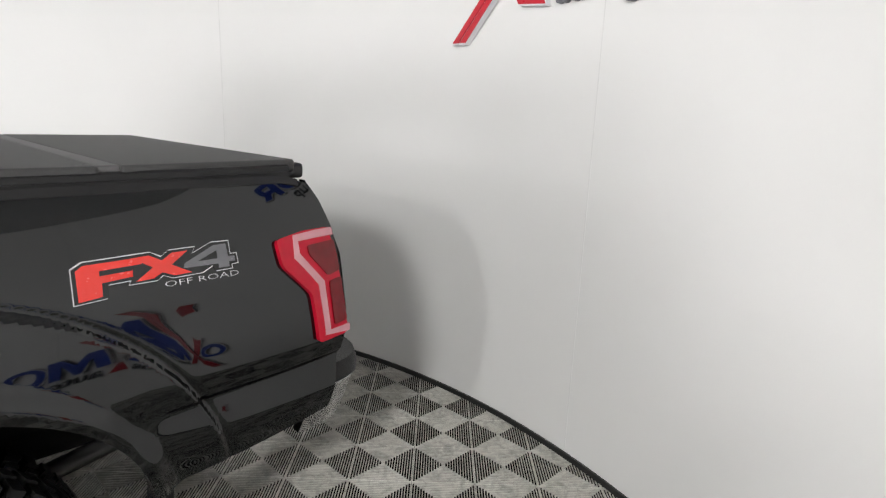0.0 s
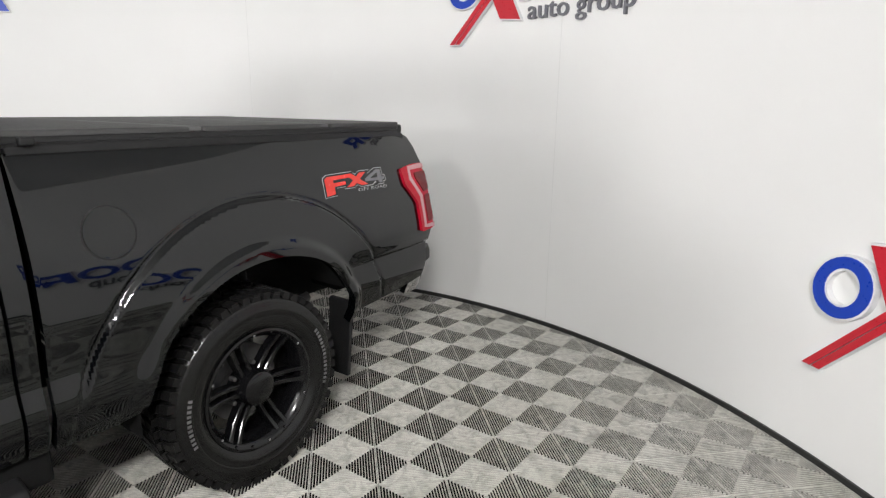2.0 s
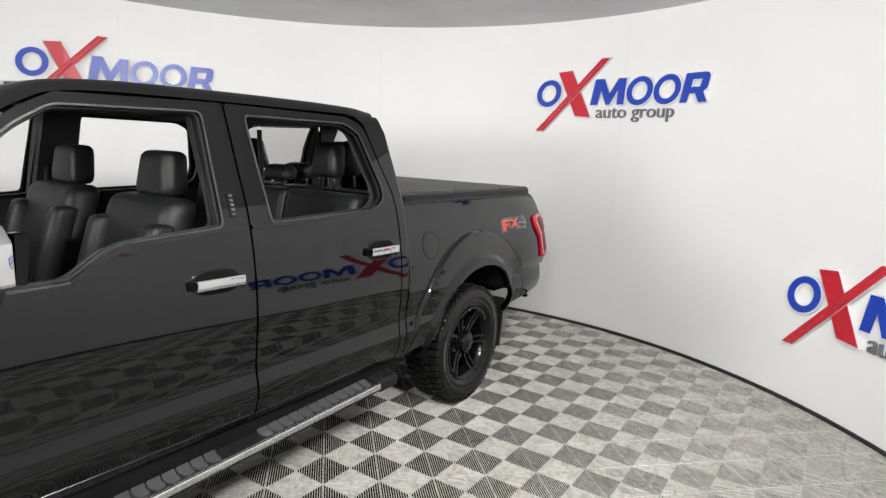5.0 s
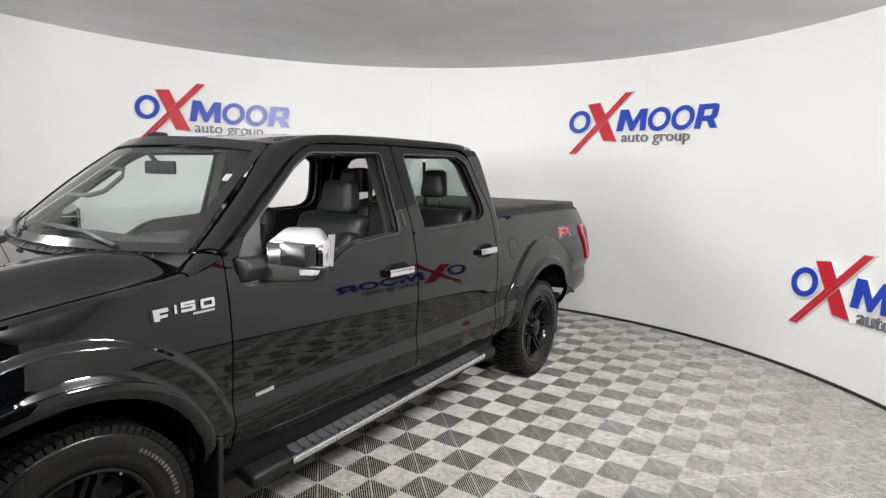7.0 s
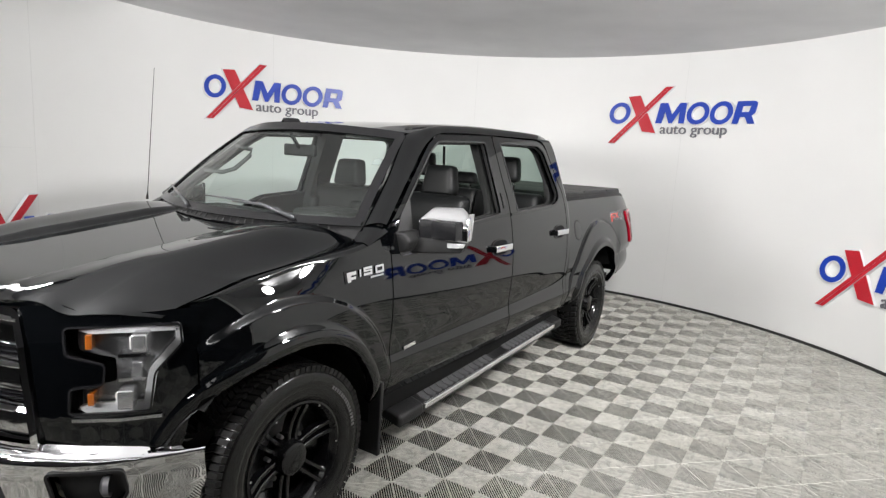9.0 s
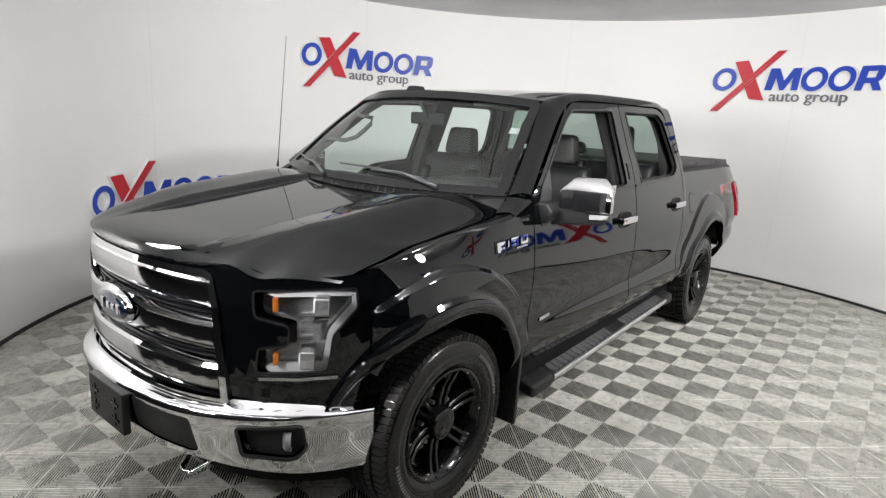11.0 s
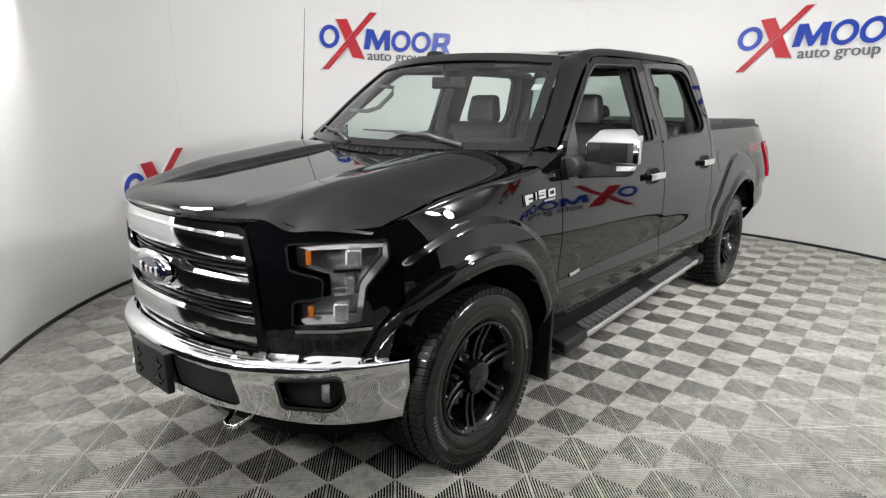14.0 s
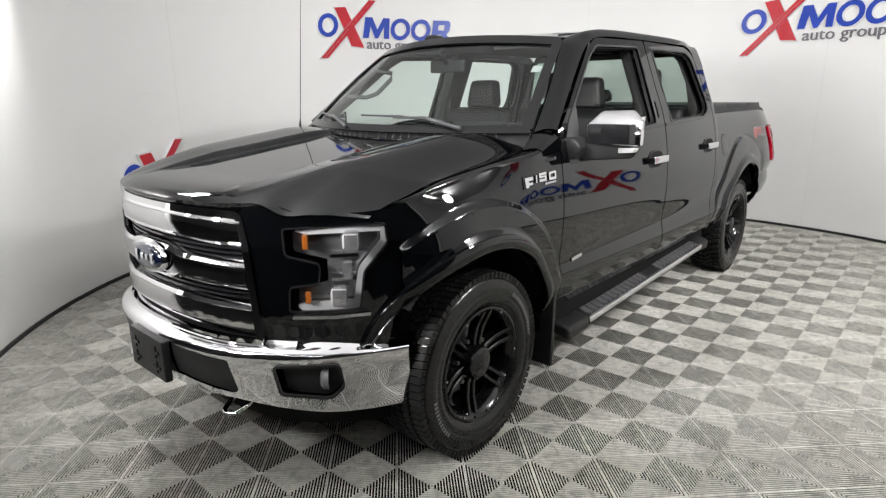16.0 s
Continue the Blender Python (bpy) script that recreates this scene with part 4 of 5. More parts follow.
def headlight(mirrored):
    s = 1 if mirrored else -1
    root = empty("headlight", "clear C-shaped headlight with amber corner reflectors", parent=truck)

    def face(y, z):
        return nose(y + 0.014, z)

    def deep(y, z):
        return face(y, z) + Vector((0.055, 0.012, 0))
    panel("housing", inset(LAMP_LINE, 0.004), [], deep, LAMP_HOUSE, root, "dark lamp housing", 0.03, 0.03, 0.0, flip=True, mirror=mirrored)
    c = panel("lens", inset(LAMP_LINE, -0.003), [], lambda y, z: face(y, z) + Vector((0.002, 0, 0)), LENS, root, "clear lens", 0.03, 0.03, 0.0, flip=True, mirror=mirrored)
    c.visible_shadow = False
    strip("light_guide", rounded([(-0.665, 1.087), (-0.76, 1.090), (-0.846, 1.090), (-0.850, 1.036), (-0.804, 0.935), (-0.792, 0.808), (-0.665, 0.808)], 0.01), lambda y, z: face(y, z) + Vector((0.03, 0, 0)), 0.034, 0.012, GUIDE, root, mirrored, "pale light guide", closed=False)
    for z0, z1 in ((1.022, 1.074), (0.822, 0.866)):
        b = bmesh.new()
        m = Matrix.Translation(face(-0.676, 0) + Vector((0.026, 0, 0))) @ Matrix.Rotation(radians(-42), 4, "Z")
        add_box(b, (-0.010, -0.032, z0), (0.010, 0.028, z1), 0.004, m)
        if mirrored:
            for v in b.verts:
                v.co.y *= -1
        part("amber_reflector", b, AMBER, root, "amber side reflector", smooth=True)
    for cy, cz, w, h in ((-0.782, 1.050, 0.074, 0.032), (-0.752, 0.846, 0.058, 0.034)):
        b = bmesh.new()
        p = face(cy, cz)
        m = Matrix.Translation((p.x + 0.045, p.y, cz)) @ Matrix.Rotation(radians(-45), 4, "Z")
        add_box(b, (-0.03, -w, -h), (0.02, w, h), 0.008, m)
        if mirrored:
            for v in b.verts:
                v.co.y *= -1
        part("projector", b, LAMP_HOUSE, root, "grey lamp projector housing", smooth=True)
        b = bmesh.new()
        add_box(b, (-0.036, -w * 0.90, -h * 0.70), (-0.028, w * 0.05, h * 0.70), 0.003, m)
        if mirrored:
            for v in b.verts:
                v.co.y *= -1
        part("bulb_cover", b, LAMP_CHROME, root, smooth=True)
    b = bmesh.new()
    p = face(-0.762, 0.935)
    add_box(b, (-0.012, -0.026, -0.035), (0.02, 0.026, 0.035), 0.006, Matrix.Translation((p.x + 0.05, p.y, 0.935)) @ Matrix.Rotation(radians(-42), 4, "Z"))
    if mirrored:
        for v in b.verts:
            v.co.y *= -1
    part("lamp_divider", b, LAMP_HOUSE, root, smooth=True)
    for z in (0.905, 0.992):
        strip("chrome_bar", [(y, z) for y in np.linspace(-0.735, -0.795, 4)], lambda y, z: face(y, z) + Vector((0.034, 0, 0)), 0.012, 0.006, CHROME, root, mirrored, "thin chrome bar", closed=False)
    strip("lens_edge", inset(LAMP_LINE, -0.004), face, 0.007, 0.002, GLOSS, root, mirrored, "dark lens edge")


both(headlight)

grille = empty("grille", "chrome three-bar grille with dark mesh", parent=truck)


def grille_s(d):
    return lambda y, z: Vector((nose_x(y) + d + 0.03 * smooth((z - 1.0) / 0.2), y, z))


panel("mesh", [(-0.535, 0.665), (-0.49, 1.15), (0.49, 1.15), (0.535, 0.665)], [], grille_s(0.06), BLACK, grille, "black plastic mesh", 0.05, 0.05, 0.0, flip=True)
for z in np.linspace(0.70, 1.125, 24):
    b = bmesh.new()
    ys = np.linspace(-0.50, 0.50, 17)
    f = grille_s(0.030)
    vs = [[b.verts.new(f(y, z + dz) + Vector((dx, 0, 0))) for dx, dz in ((0.03, -0.004), (0, -0.004), (0, 0.004), (0.03, 0.004))] for y in ys]
    for i in range(len(ys) - 1):
        for k in range(4):
            b.faces.new((vs[i][k], vs[i][(k + 1) % 4], vs[i + 1][(k + 1) % 4], vs[i + 1][k]))
    part("mesh_slat", b, GLOSS, grille, smooth=True)
frame_loop = rounded([(-0.543, 0.672), (-0.518, 1.03), (-0.480, 1.140), (0.480, 1.140), (0.518, 1.03), (0.543, 0.672)], 0.02)
wide = []
for i in range(len(frame_loop)):
    (a, b_), (c, d) = frame_loop[i], frame_loop[(i + 1) % len(frame_loop)]
    n = max(1, int(math.hypot(c - a, d - b_) / 0.05))
    wide += [(a + (c - a) * k / n, b_ + (d - b_) * k / n) for k in range(n)]
strip("surround", wide, grille_s(-0.002), 0.026, 0.008, CHROME, grille, label="chrome grille surround")


def grille_bar(z_mid, half, droop=0.0):
    """A broad bar, chrome edged above and below with a satin face."""
    ys = np.linspace(-0.525 + 0.03 * smooth((z_mid - 0.8) / 0.25), 0.525 - 0.03 * smooth((z_mid - 0.8) / 0.25), 35)
    prof = ((0.035, 1.0), (0.002, 0.92), (-0.008, 0.70), (-0.006, 0.62), (-0.010, 0.0), (-0.006, -0.62), (-0.008, -0.70), (0.002, -0.92), (0.035, -1.0))
    for nm, mt, rows in (("bar_face", BAR, prof[3:6]), ("bar_edge", CHROME, prof[:4]), ("bar_edge", CHROME, prof[5:])):
        b = bmesh.new()
        vs = []
        for y in ys:
            hh = half * (1 + 0.35 * (1 - smooth((abs(y) - 0.10) / 0.12)) * droop)
            zz = z_mid + 0.012 * (1 - (y / 0.52) ** 2)
            vs.append([b.verts.new((nose_x(y) + dx + 0.03 * smooth((zz - 1.0) / 0.2), y, zz + k * hh)) for dx, k in rows])
        for i in range(len(ys) - 1):
            for k in range(len(rows) - 1):
                b.faces.new((vs[i][k], vs[i + 1][k], vs[i + 1][k + 1], vs[i][k + 1]))
        part(nm, b, mt, grille, smooth=True)


grille_bar(1.074, 0.055)
grille_bar(0.918, 0.053, 1.0)
grille_bar(0.757, 0.057)


def disc(name, profile_scale, mat, parent, label="", d=0.0):
    ob = lathe(name, [(0.0001, -0.012), (0.7, -0.011), (0.93, -0.006), (1.0, 0.006)], mat, parent, label, steps=48)
    ob.matrix_basis = Matrix.Translation((nose_x(0) - 0.020 - d, 0, 0.938)) @ Matrix.Rotation(radians(-90), 4, "Z") @ Matrix.Diagonal((profile_scale[0], 1.0, profile_scale[1], 1))
    return ob


disc("emblem_rim", (0.150, 0.068), CHROME, grille, "oval chrome emblem rim")
disc("emblem", (0.134, 0.055), EMBLEM, grille, "oval dark blue emblem", 0.006)
for y, h in ((-0.075, 0.020), (-0.03, 0.012), (0.01, 0.013), (0.06, 0.022)):
    b = bmesh.new()
    add_box(b, (nose_x(0) - 0.044, y - 0.013, 0.938 - h), (nose_x(0) - 0.036, y + 0.013, 0.938 + h), 0.003)
    part("emblem_mark", b, CHROME, grille, smooth=True)

bumper = empty("front_bumper", "bright chrome front bumper with black inserts", parent=truck)


def bumper_x(y):
    return nose_x(y) - 0.050 + 0.03 * smooth((abs(y) - 0.7) / 0.2)


bump_prof = curve([0.36, 0.42, 0.52, 0.598, 0.628, 0.644, 0.653, 0.660, 0.666, 0.685], [0.034, 0.018, 0.0, -0.012, -0.013, -0.009, 0.001, 0.016, 0.034, 0.076])


def bump_s(u, z):
    """u runs across the front and round the corners along the flank."""
    a = abs(u)
    sgn = 1 if u > 0 else -1
    deep = bump_prof(z + 0.028 * smooth((a - 0.55) / 0.35) * smooth((z - 0.60) / 0.04))
    return Vector((bumper_x(u) + deep, u - sgn * deep * 0.5 * smooth((a - 0.75) / 0.15), z))


FOG = rounded([(0.617, 0.603), (0.770, 0.594), (0.771, 0.501), (0.743, 0.459), (0.621, 0.486)], 0.016)
MIDDLE = rounded([(0.165, 0.628), (0.467, 0.613), (0.482, 0.487), (0.46, 0.474), (0.165, 0.497)], 0.015)
out = [(-0.892, 0.40), (-0.894, 0.650)] + [(u, 0.682 - 0.028 * smooth((abs(u) - 0.55) / 0.35)) for u in np.linspace(-0.885, 0.885, 37)] + [(0.894, 0.650), (0.892, 0.40), (0.885, 0.376)] + [(u, 0.372 + 0.082 * (1 - smooth((abs(u) - 0.42) / 0.48))) for u in np.linspace(0.875, -0.875, 31)] + [(-0.885, 0.376)]
mir = lambda loop: [(-u, v) for u, v in loop]
panel("bumper_shell", out, [FOG, mir(FOG), MIDDLE, mir(MIDDLE)], bump_s, CHROME, bumper, "polished chrome bumper shell", 0.025, 0.006, 0.03, flip=True)
for loop in (FOG, mir(FOG)):
    panel("fog_lamp_pocket", inset(loop, 0.002), [], lambda u, z: bump_s(u, z) + Vector((0.035, 0, 0)), BLACK, bumper, "black fog lamp recess", 0.05, 0.05, 0.0, flip=True)
    sg = 1 if loop[0][0] > 0 else -1
    lamp = lathe("fog_lamp", [(0.0001, -0.012), (0.025, -0.010), (0.038, 0.0), (0.040, 0.02)], FOG_GLASS, bumper, "round clear fog lamp", steps=28)
    p = bump_s(sg * 0.722, 0.535)
    lamp.matrix_basis = Matrix.Translation(p + Vector((0.022, 0, 0))) @ Matrix.Rotation(radians(-90 + sg * 42), 4, "Z")
    strip("pocket_rim", loop, bump_s, 0.010, 0.003, BLACK, bumper)
for loop in (MIDDLE, mir(MIDDLE)):
    panel("bumper_insert", inset(loop, 0.002), [], lambda u, z: bump_s(u, z) + Vector((0.008, 0, 0)), BLACK, bumper, "black plastic bumper insert", 0.05, 0.05, 0.0, flip=True)
b = bmesh.new()
add_box(b, (-1.015, -0.165, 0.460), (-0.985, 0.135, 0.630), 0.006)
part("plate_bracket", b, BLACK, bumper, "empty black number plate bracket", smooth=True)
for y in (-0.105, 0.075):
    for z in (0.51, 0.575):
        b = bmesh.new()
        add_box(b, (-1.021, y - 0.030, z - 0.006), (-1.013, y + 0.030, z + 0.006), 0.002)
        add_box(b, (-1.021, y - 0.006, z - 0.024), (-1.013, y + 0.006, z + 0.024), 0.002)
        part("bracket_rib", b, GLOSS, bumper)
panel("bumper_top_pad", [(-0.84, 0.0), (0.84, 0.0), (0.84, 1.0), (-0.84, 1.0)], [], lambda u, v: Vector((bumper_x(u) + 0.07 + 0.06 * v, u, 0.675 - 0.028 * smooth((abs(u) - 0.55) / 0.35) - 0.01 * v)), BLACK, bumper, "", 0.08, 0.5, 0.0, flip=True)
valance = panel("valance", [(-0.86, 0.26), (0.86, 0.26), (0.86, 0.46), (-0.86, 0.46)], [], lambda u, z: Vector((bumper_x(u) + 0.10 + (0.40 - z) * 0.9, u * 0.97, z)), SHADOW, truck, "black air dam under the bumper", 0.06, 0.05, 0.01, flip=True)
for s in (-1, 1):
    pts = [Vector((-0.78, s * 0.375, 0.46)), Vector((-0.86, s * 0.375, 0.405)), Vector((-0.905, s * 0.39, 0.385)), Vector((-0.915, s * 0.42, 0.380)), Vector((-0.90, s * 0.455, 0.385)), Vector((-0.85, s * 0.47, 0.41)), Vector((-0.78, s * 0.47, 0.46))]
    tube("tow_hook", pts, 0.010, CHROME, truck, "bright steel tow hook", sides=10)


# badges on the fenders
def badge(mirrored):
    root = empty("fender_badge", "chrome and black model badge on the fender", parent=truck)

    def face(x, z):
        return flank(x + 0.014, z + 0.013)
    for loop in ([(0.245, 1.140), (0.242, 1.182), (0.300, 1.185), (0.302, 1.170), (0.268, 1.168), (0.267, 1.160), (0.297, 1.161), (0.297, 1.150), (0.267, 1.148), (0.266, 1.139)],):
        panel("badge_plate", [(u + 0.01 * (1 if u > 0.27 else -1), v + 0.006 * (1 if v > 1.16 else -1)) for u, v in loop], [], lambda x, z: face(x, z) + Vector((0, -0.004, 0)), GLOSS, root, "", 0.05, 0.05, 0.004, mirror=mirrored)
        panel("badge_block", loop, [], lambda x, z: face(x, z) + Vector((0, -0.007, 0)), CHROME, root, "", 0.05, 0.05, 0.004, mirror=mirrored)
    bars = [(0.325, 1.155, 0.335, 1.188)]
    for u0, v0, u1, v1 in bars:
        panel("badge_block", [(u0, v0), (u1, v0), (u1, v1), (u0, v1)], [], lambda x, z: face(x, z) + Vector((0, -0.006, 0)), CHROME, root, "", 0.05, 0.05, 0.004, mirror=mirrored)
    five = [(0.352, 1.155), (0.352, 1.166), (0.398, 1.167), (0.398, 1.173), (0.352, 1.172), (0.352, 1.193), (0.412, 1.195), (0.412, 1.184), (0.366, 1.183), (0.366, 1.180), (0.412, 1.181), (0.412, 1.156)]
    panel("badge_block", five, [], lambda x, z: face(x, z) + Vector((0, -0.006, 0)), CHROME, root, "", 0.05, 0.05, 0.004, mirror=mirrored)
    for u in (0.435,):
        loop = rounded([(u, 1.155), (u, 1.192), (u + 0.062, 1.194), (u + 0.062, 1.156)], 0.008)
        hole = [(u + 0.013, 1.166), (u + 0.013, 1.182), (u + 0.049, 1.184), (u + 0.049, 1.167)]
        panel("badge_block", loop, [hole], lambda x, z: face(x, z) + Vector((0, -0.006, 0)), CHROME, root, "", 0.05, 0.05, 0.004, mirror=mirrored)
    panel("badge_bar", [(0.40, 1.138), (0.495, 1.140), (0.495, 1.149), (0.40, 1.147)], [], lambda x, z: face(x, z) + Vector((0, -0.004, 0)), SATIN, root, "", 0.05, 0.05, 0.003, mirror=mirrored)


both(badge)


# decal on the box sides
def decal(mirrored):
    root = empty("side_decal", "red and grey off-road decal with a white outline", parent=truck)
    ox, oz = 4.083, 1.162

    def lay(d):
        return lambda x, z: flank(x, z) + Vector((0, -d, 0))

    def at(u, v):
        return ox + u, oz + 0.92 * v - 0.035 * u

    def shape(name, pts, d, mat, hole=None):
        loops = [at(u, v) for u, v in pts]
        panel(name, loops, [[at(u, v) for u, v in hole]] if hole else [], lay(d), mat, root, "", 0.08, 0.05, 0.0, mirror=mirrored)
    red1 = [(0.0, 0.0), (0.052, 0.008), (0.055, 0.042), (0.125, 0.050), (0.127, 0.066), (0.052, 0.060), (0.053, 0.073), (0.150, 0.080), (0.152, 0.098), (0.02, 0.090), (0.003, 0.078)]
    red2 = [(0.13, 0.035), (0.172, 0.038), (0.196, 0.052), (0.225, 0.040), (0.27, 0.043), (0.222, 0.070), (0.268, 0.104), (0.226, 0.102), (0.200, 0.084), (0.170, 0.100), (0.128, 0.097), (0.175, 0.068)]
    grey = [(0.25, 0.056), (0.255, 0.070), (0.34, 0.112), (0.375, 0.113), (0.376, 0.076), (0.395, 0.076), (0.395, 0.060), (0.376, 0.060), (0.376, 0.046), (0.345, 0.045), (0.345, 0.058)]
    hole = [(0.29, 0.071), (0.345, 0.073), (0.345, 0.096)]
    edge = [(-0.012, -0.008), (0.062, 0.0), (0.066, 0.034), (0.118, 0.038), (0.112, 0.027), (0.18, 0.030), (0.198, 0.042), (0.222, 0.032), (0.30, 0.036), (0.33, 0.052), (0.336, 0.036), (0.385, 0.038), (0.385, 0.050), (0.404, 0.052), (0.404, 0.084), (0.385, 0.084), (0.386, 0.122), (0.335, 0.122), (0.28, 0.096), (0.29, 0.114), (0.222, 0.111), (0.20, 0.096), (0.172, 0.110), (0.018, 0.100), (-0.008, 0.084)]
    shape("white_outline", edge, 0.0010, DECAL_EDGE)
    cx, cy = 0.19, 0.058
    shape("black_field", [(u + (0.0025 if u < cx else -0.0025), v + (0.0025 if v < cy else -0.0025)) for u, v in edge], 0.0016, GLOSS)
    shape("red_block", red1, 0.0022, DECAL_RED)
    shape("red_cross", red2, 0.0022, DECAL_RED)
    shape("grey_block", grey, 0.0022, DECAL_GREY, hole)
    fc = bpy.data.curves.new("lettering", "FONT")
    fc.body, fc.size, fc.extrude, fc.resolution_u, fc.offset = "OFF ROAD", 0.03, 0.0, 2, -0.0004
    tmp = new("lettering", fc)
    me = bpy.data.meshes.new_from_object(tmp.evaluated_get(bpy.context.evaluated_depsgraph_get()))
    bpy.data.objects.remove(tmp)
    w = max(v.co.x for v in me.vertices)
    for v in me.vertices:
        u = v.co.x / w
        x = ox + (0.195 + 0.205 * u if not mirrored else 0.400 - 0.205 * u)
        p = flank(x, oz + 0.003 + v.co.y * 0.70 - 0.001 * u)
        v.co = (p.x, (p.y - 0.0016) * (-1 if mirrored else 1), p.z)
    me.materials.clear()
    me.materials.append(DECAL_EDGE)
    ob = new("lettering", me)
    ob.parent = root
    ob["label"] = "small white lettering reading off road"


both(decal)


# tail lamps, tailgate, rear bumper, tonneau
def tail_lamp(mirrored):
    root = empty("tail_lamp", "red tail lamp with a pale C-shaped band", parent=truck)
    loop = rounded([(4.566, 1.262), (4.68, 1.277), (4.805, 1.277), (4.832, 1.10), (4.842, 0.918), (4.700, 0.912), (4.690, 1.075), (4.576, 1.180)], 0.018)

    def lens(d):
        return lambda x, z: flank(4.842 + 0.85 * (x - 4.842), 0.905 + 0.969 * (z - 0.912)) + Vector((0.25 * d, -d, 0))
    panel("lens", loop, [], lens(0.016), LAMP_RED, root, "red lens", 0.025, 0.03, 0.03, mirror=mirrored)
    strip("light_band", [(4.82, 1.262), (4.74, 1.262), (4.645, 1.258), (4.640, 1.205), (4.735, 1.105), (4.742, 0.940), (4.85, 0.935)], lens(0.017), 0.030, 0.002, LAMP_PALE, root, mirrored, "pale light band", closed=False)
    panel("brake_block", rounded([(4.690, 1.205), (4.690, 1.232), (4.815, 1.236), (4.825, 1.135), (4.765, 1.125)], 0.01), [], lens(0.021), LAMP_DEEP, root, "deep red upper block", 0.03, 0.03, 0.005, mirror=mirrored)
    panel("lower_block", rounded([(4.770, 1.105), (4.828, 1.112), (4.836, 0.965), (4.772, 0.960)], 0.01), [], lens(0.021), LAMP_DEEP, root, "deep red lower block", 0.03, 0.03, 0.005, mirror=mirrored)


both(tail_lamp)


def gate(y, z):
    return Vector((4.89 - 0.06 * (abs(y) / 0.75) ** 4 - 0.07 * smooth((z - 1.15) / 0.27), y, z))


gate_line = [(y, 0.74) for y in np.linspace(-0.76, 0.76, 15)] + [(0.77, 1.40)] + [(y, 1.41) for y in np.linspace(0.72, -0.72, 15)] + [(-0.77, 1.40)]
tailgate = panel("tailgate", gate_line, [], gate, PAINT, truck, "glossy black tailgate", 0.08, 0.06, 0.05)
for s in (-1, 1):
    panel("rear_corner", [(0, 0.70), (0, 1.40), (1, 1.40), (1, 0.70)], [], lambda u, z, s=s: Vector((4.858 + 0.008 * math.sin(math.pi * u) - 0.070 * smooth((z - 1.15) / 0.27) - 0.040 * smooth((1.0 - z) / 0.3), s * (half_width(4.85, z) + (0.755 - half_width(4.85, z)) * u), z)), PAINT, truck, "", 0.3, 0.06, 0.0, flip=s < 0)

rear_bumper = empty("rear_bumper", "chrome rear bumper with a dark step pad", parent=truck)


plan_t = [0.0, 0.30, 0.60, 0.78, 0.86, 0.92, 1.0, 1.10]
plan_x = curve(plan_t, [5.06, 5.05, 5.025, 4.995, 4.965, 4.915, 4.845, 4.74])
plan_y = curve(plan_t, [0.0, 0.30, 0.60, 0.765, 0.825, 0.862, 0.880, 0.888])


def rear_bump(u, z):
    a, sg = abs(u), (1 if u > 0 else -1)
    k = 0.34 * max(0.0, 0.692 - z)
    return Vector((plan_x(a) - k, sg * (plan_y(a) - k * 0.7 * smooth((a - 0.6) / 0.3)), z))


line = [(u, 0.505 + 0.035 * abs(u)) for u in np.linspace(-1.08, 1.08, 45)] + [(u, 0.700) for u in np.linspace(1.08, -1.08, 45)]
panel("bumper_shell", line, [], rear_bump, CHROME, rear_bumper, "chrome rear bumper shell", 0.04, 0.02, 0.03)
line = [(u, 0.704) for u in np.linspace(-1.04, 1.04, 45)] + [(u, 0.775) for u in np.linspace(1.04, -1.04, 45)]
panel("step_pad", line, [], lambda u, z: rear_bump(u, z) + Vector((0.010 - 3.0 * max(0, z - 0.745) ** 1.5, 0, 0)), BLACK, rear_bumper, "black plastic step pad", 0.04, 0.015, 0.05)
panel("step_top", [(-1.03, 0.0), (1.03, 0.0), (1.03, 1.0), (-1.03, 1.0)], [], lambda u, v: rear_bump(u * (1 - 0.1 * v), 0.775) + Vector((-0.10 * v, 0, 0.001)), BLACK, rear_bumper, "", 0.06, 0.5, 0.0)
b = bmesh.new()
add_box(b, (4.66, -0.80, 0.60), (4.88, 0.80, 0.70), 0.02)
part("bumper_beam", b, SHADOW, rear_bumper, smooth=True)

cover = empty("tonneau_cover", "black vinyl folding tonneau cover over the cargo box", parent=truck)
for x0, x1 in ((2.955, 3.545), (3.595, 4.185), (4.235, 4.765)):
    b = bmesh.new()
    add_box(b, (x0, -0.845, 1.428), (x1, 0.845, 1.468), 0.012)
    for v in b.verts:
        v.co.z += 0.008 * (1 - (v.co.y / 0.845) ** 2)
        v.co.y *= (half_width(v.co.x, 1.41) - 0.032) / 0.845
    part("cover_panel", b, SHEET, cover, "black textured vinyl panel", smooth=True)
for x in (3.57, 4.21):
    b = bmesh.new()
    w = half_width(x, 1.41) - 0.045
    add_box(b, (x - 0.028, -w, 1.44), (x + 0.028, w, 1.468), 0.008)
    part("cover_hinge", b, HINGE, cover, "grey hinge strip", smooth=True)
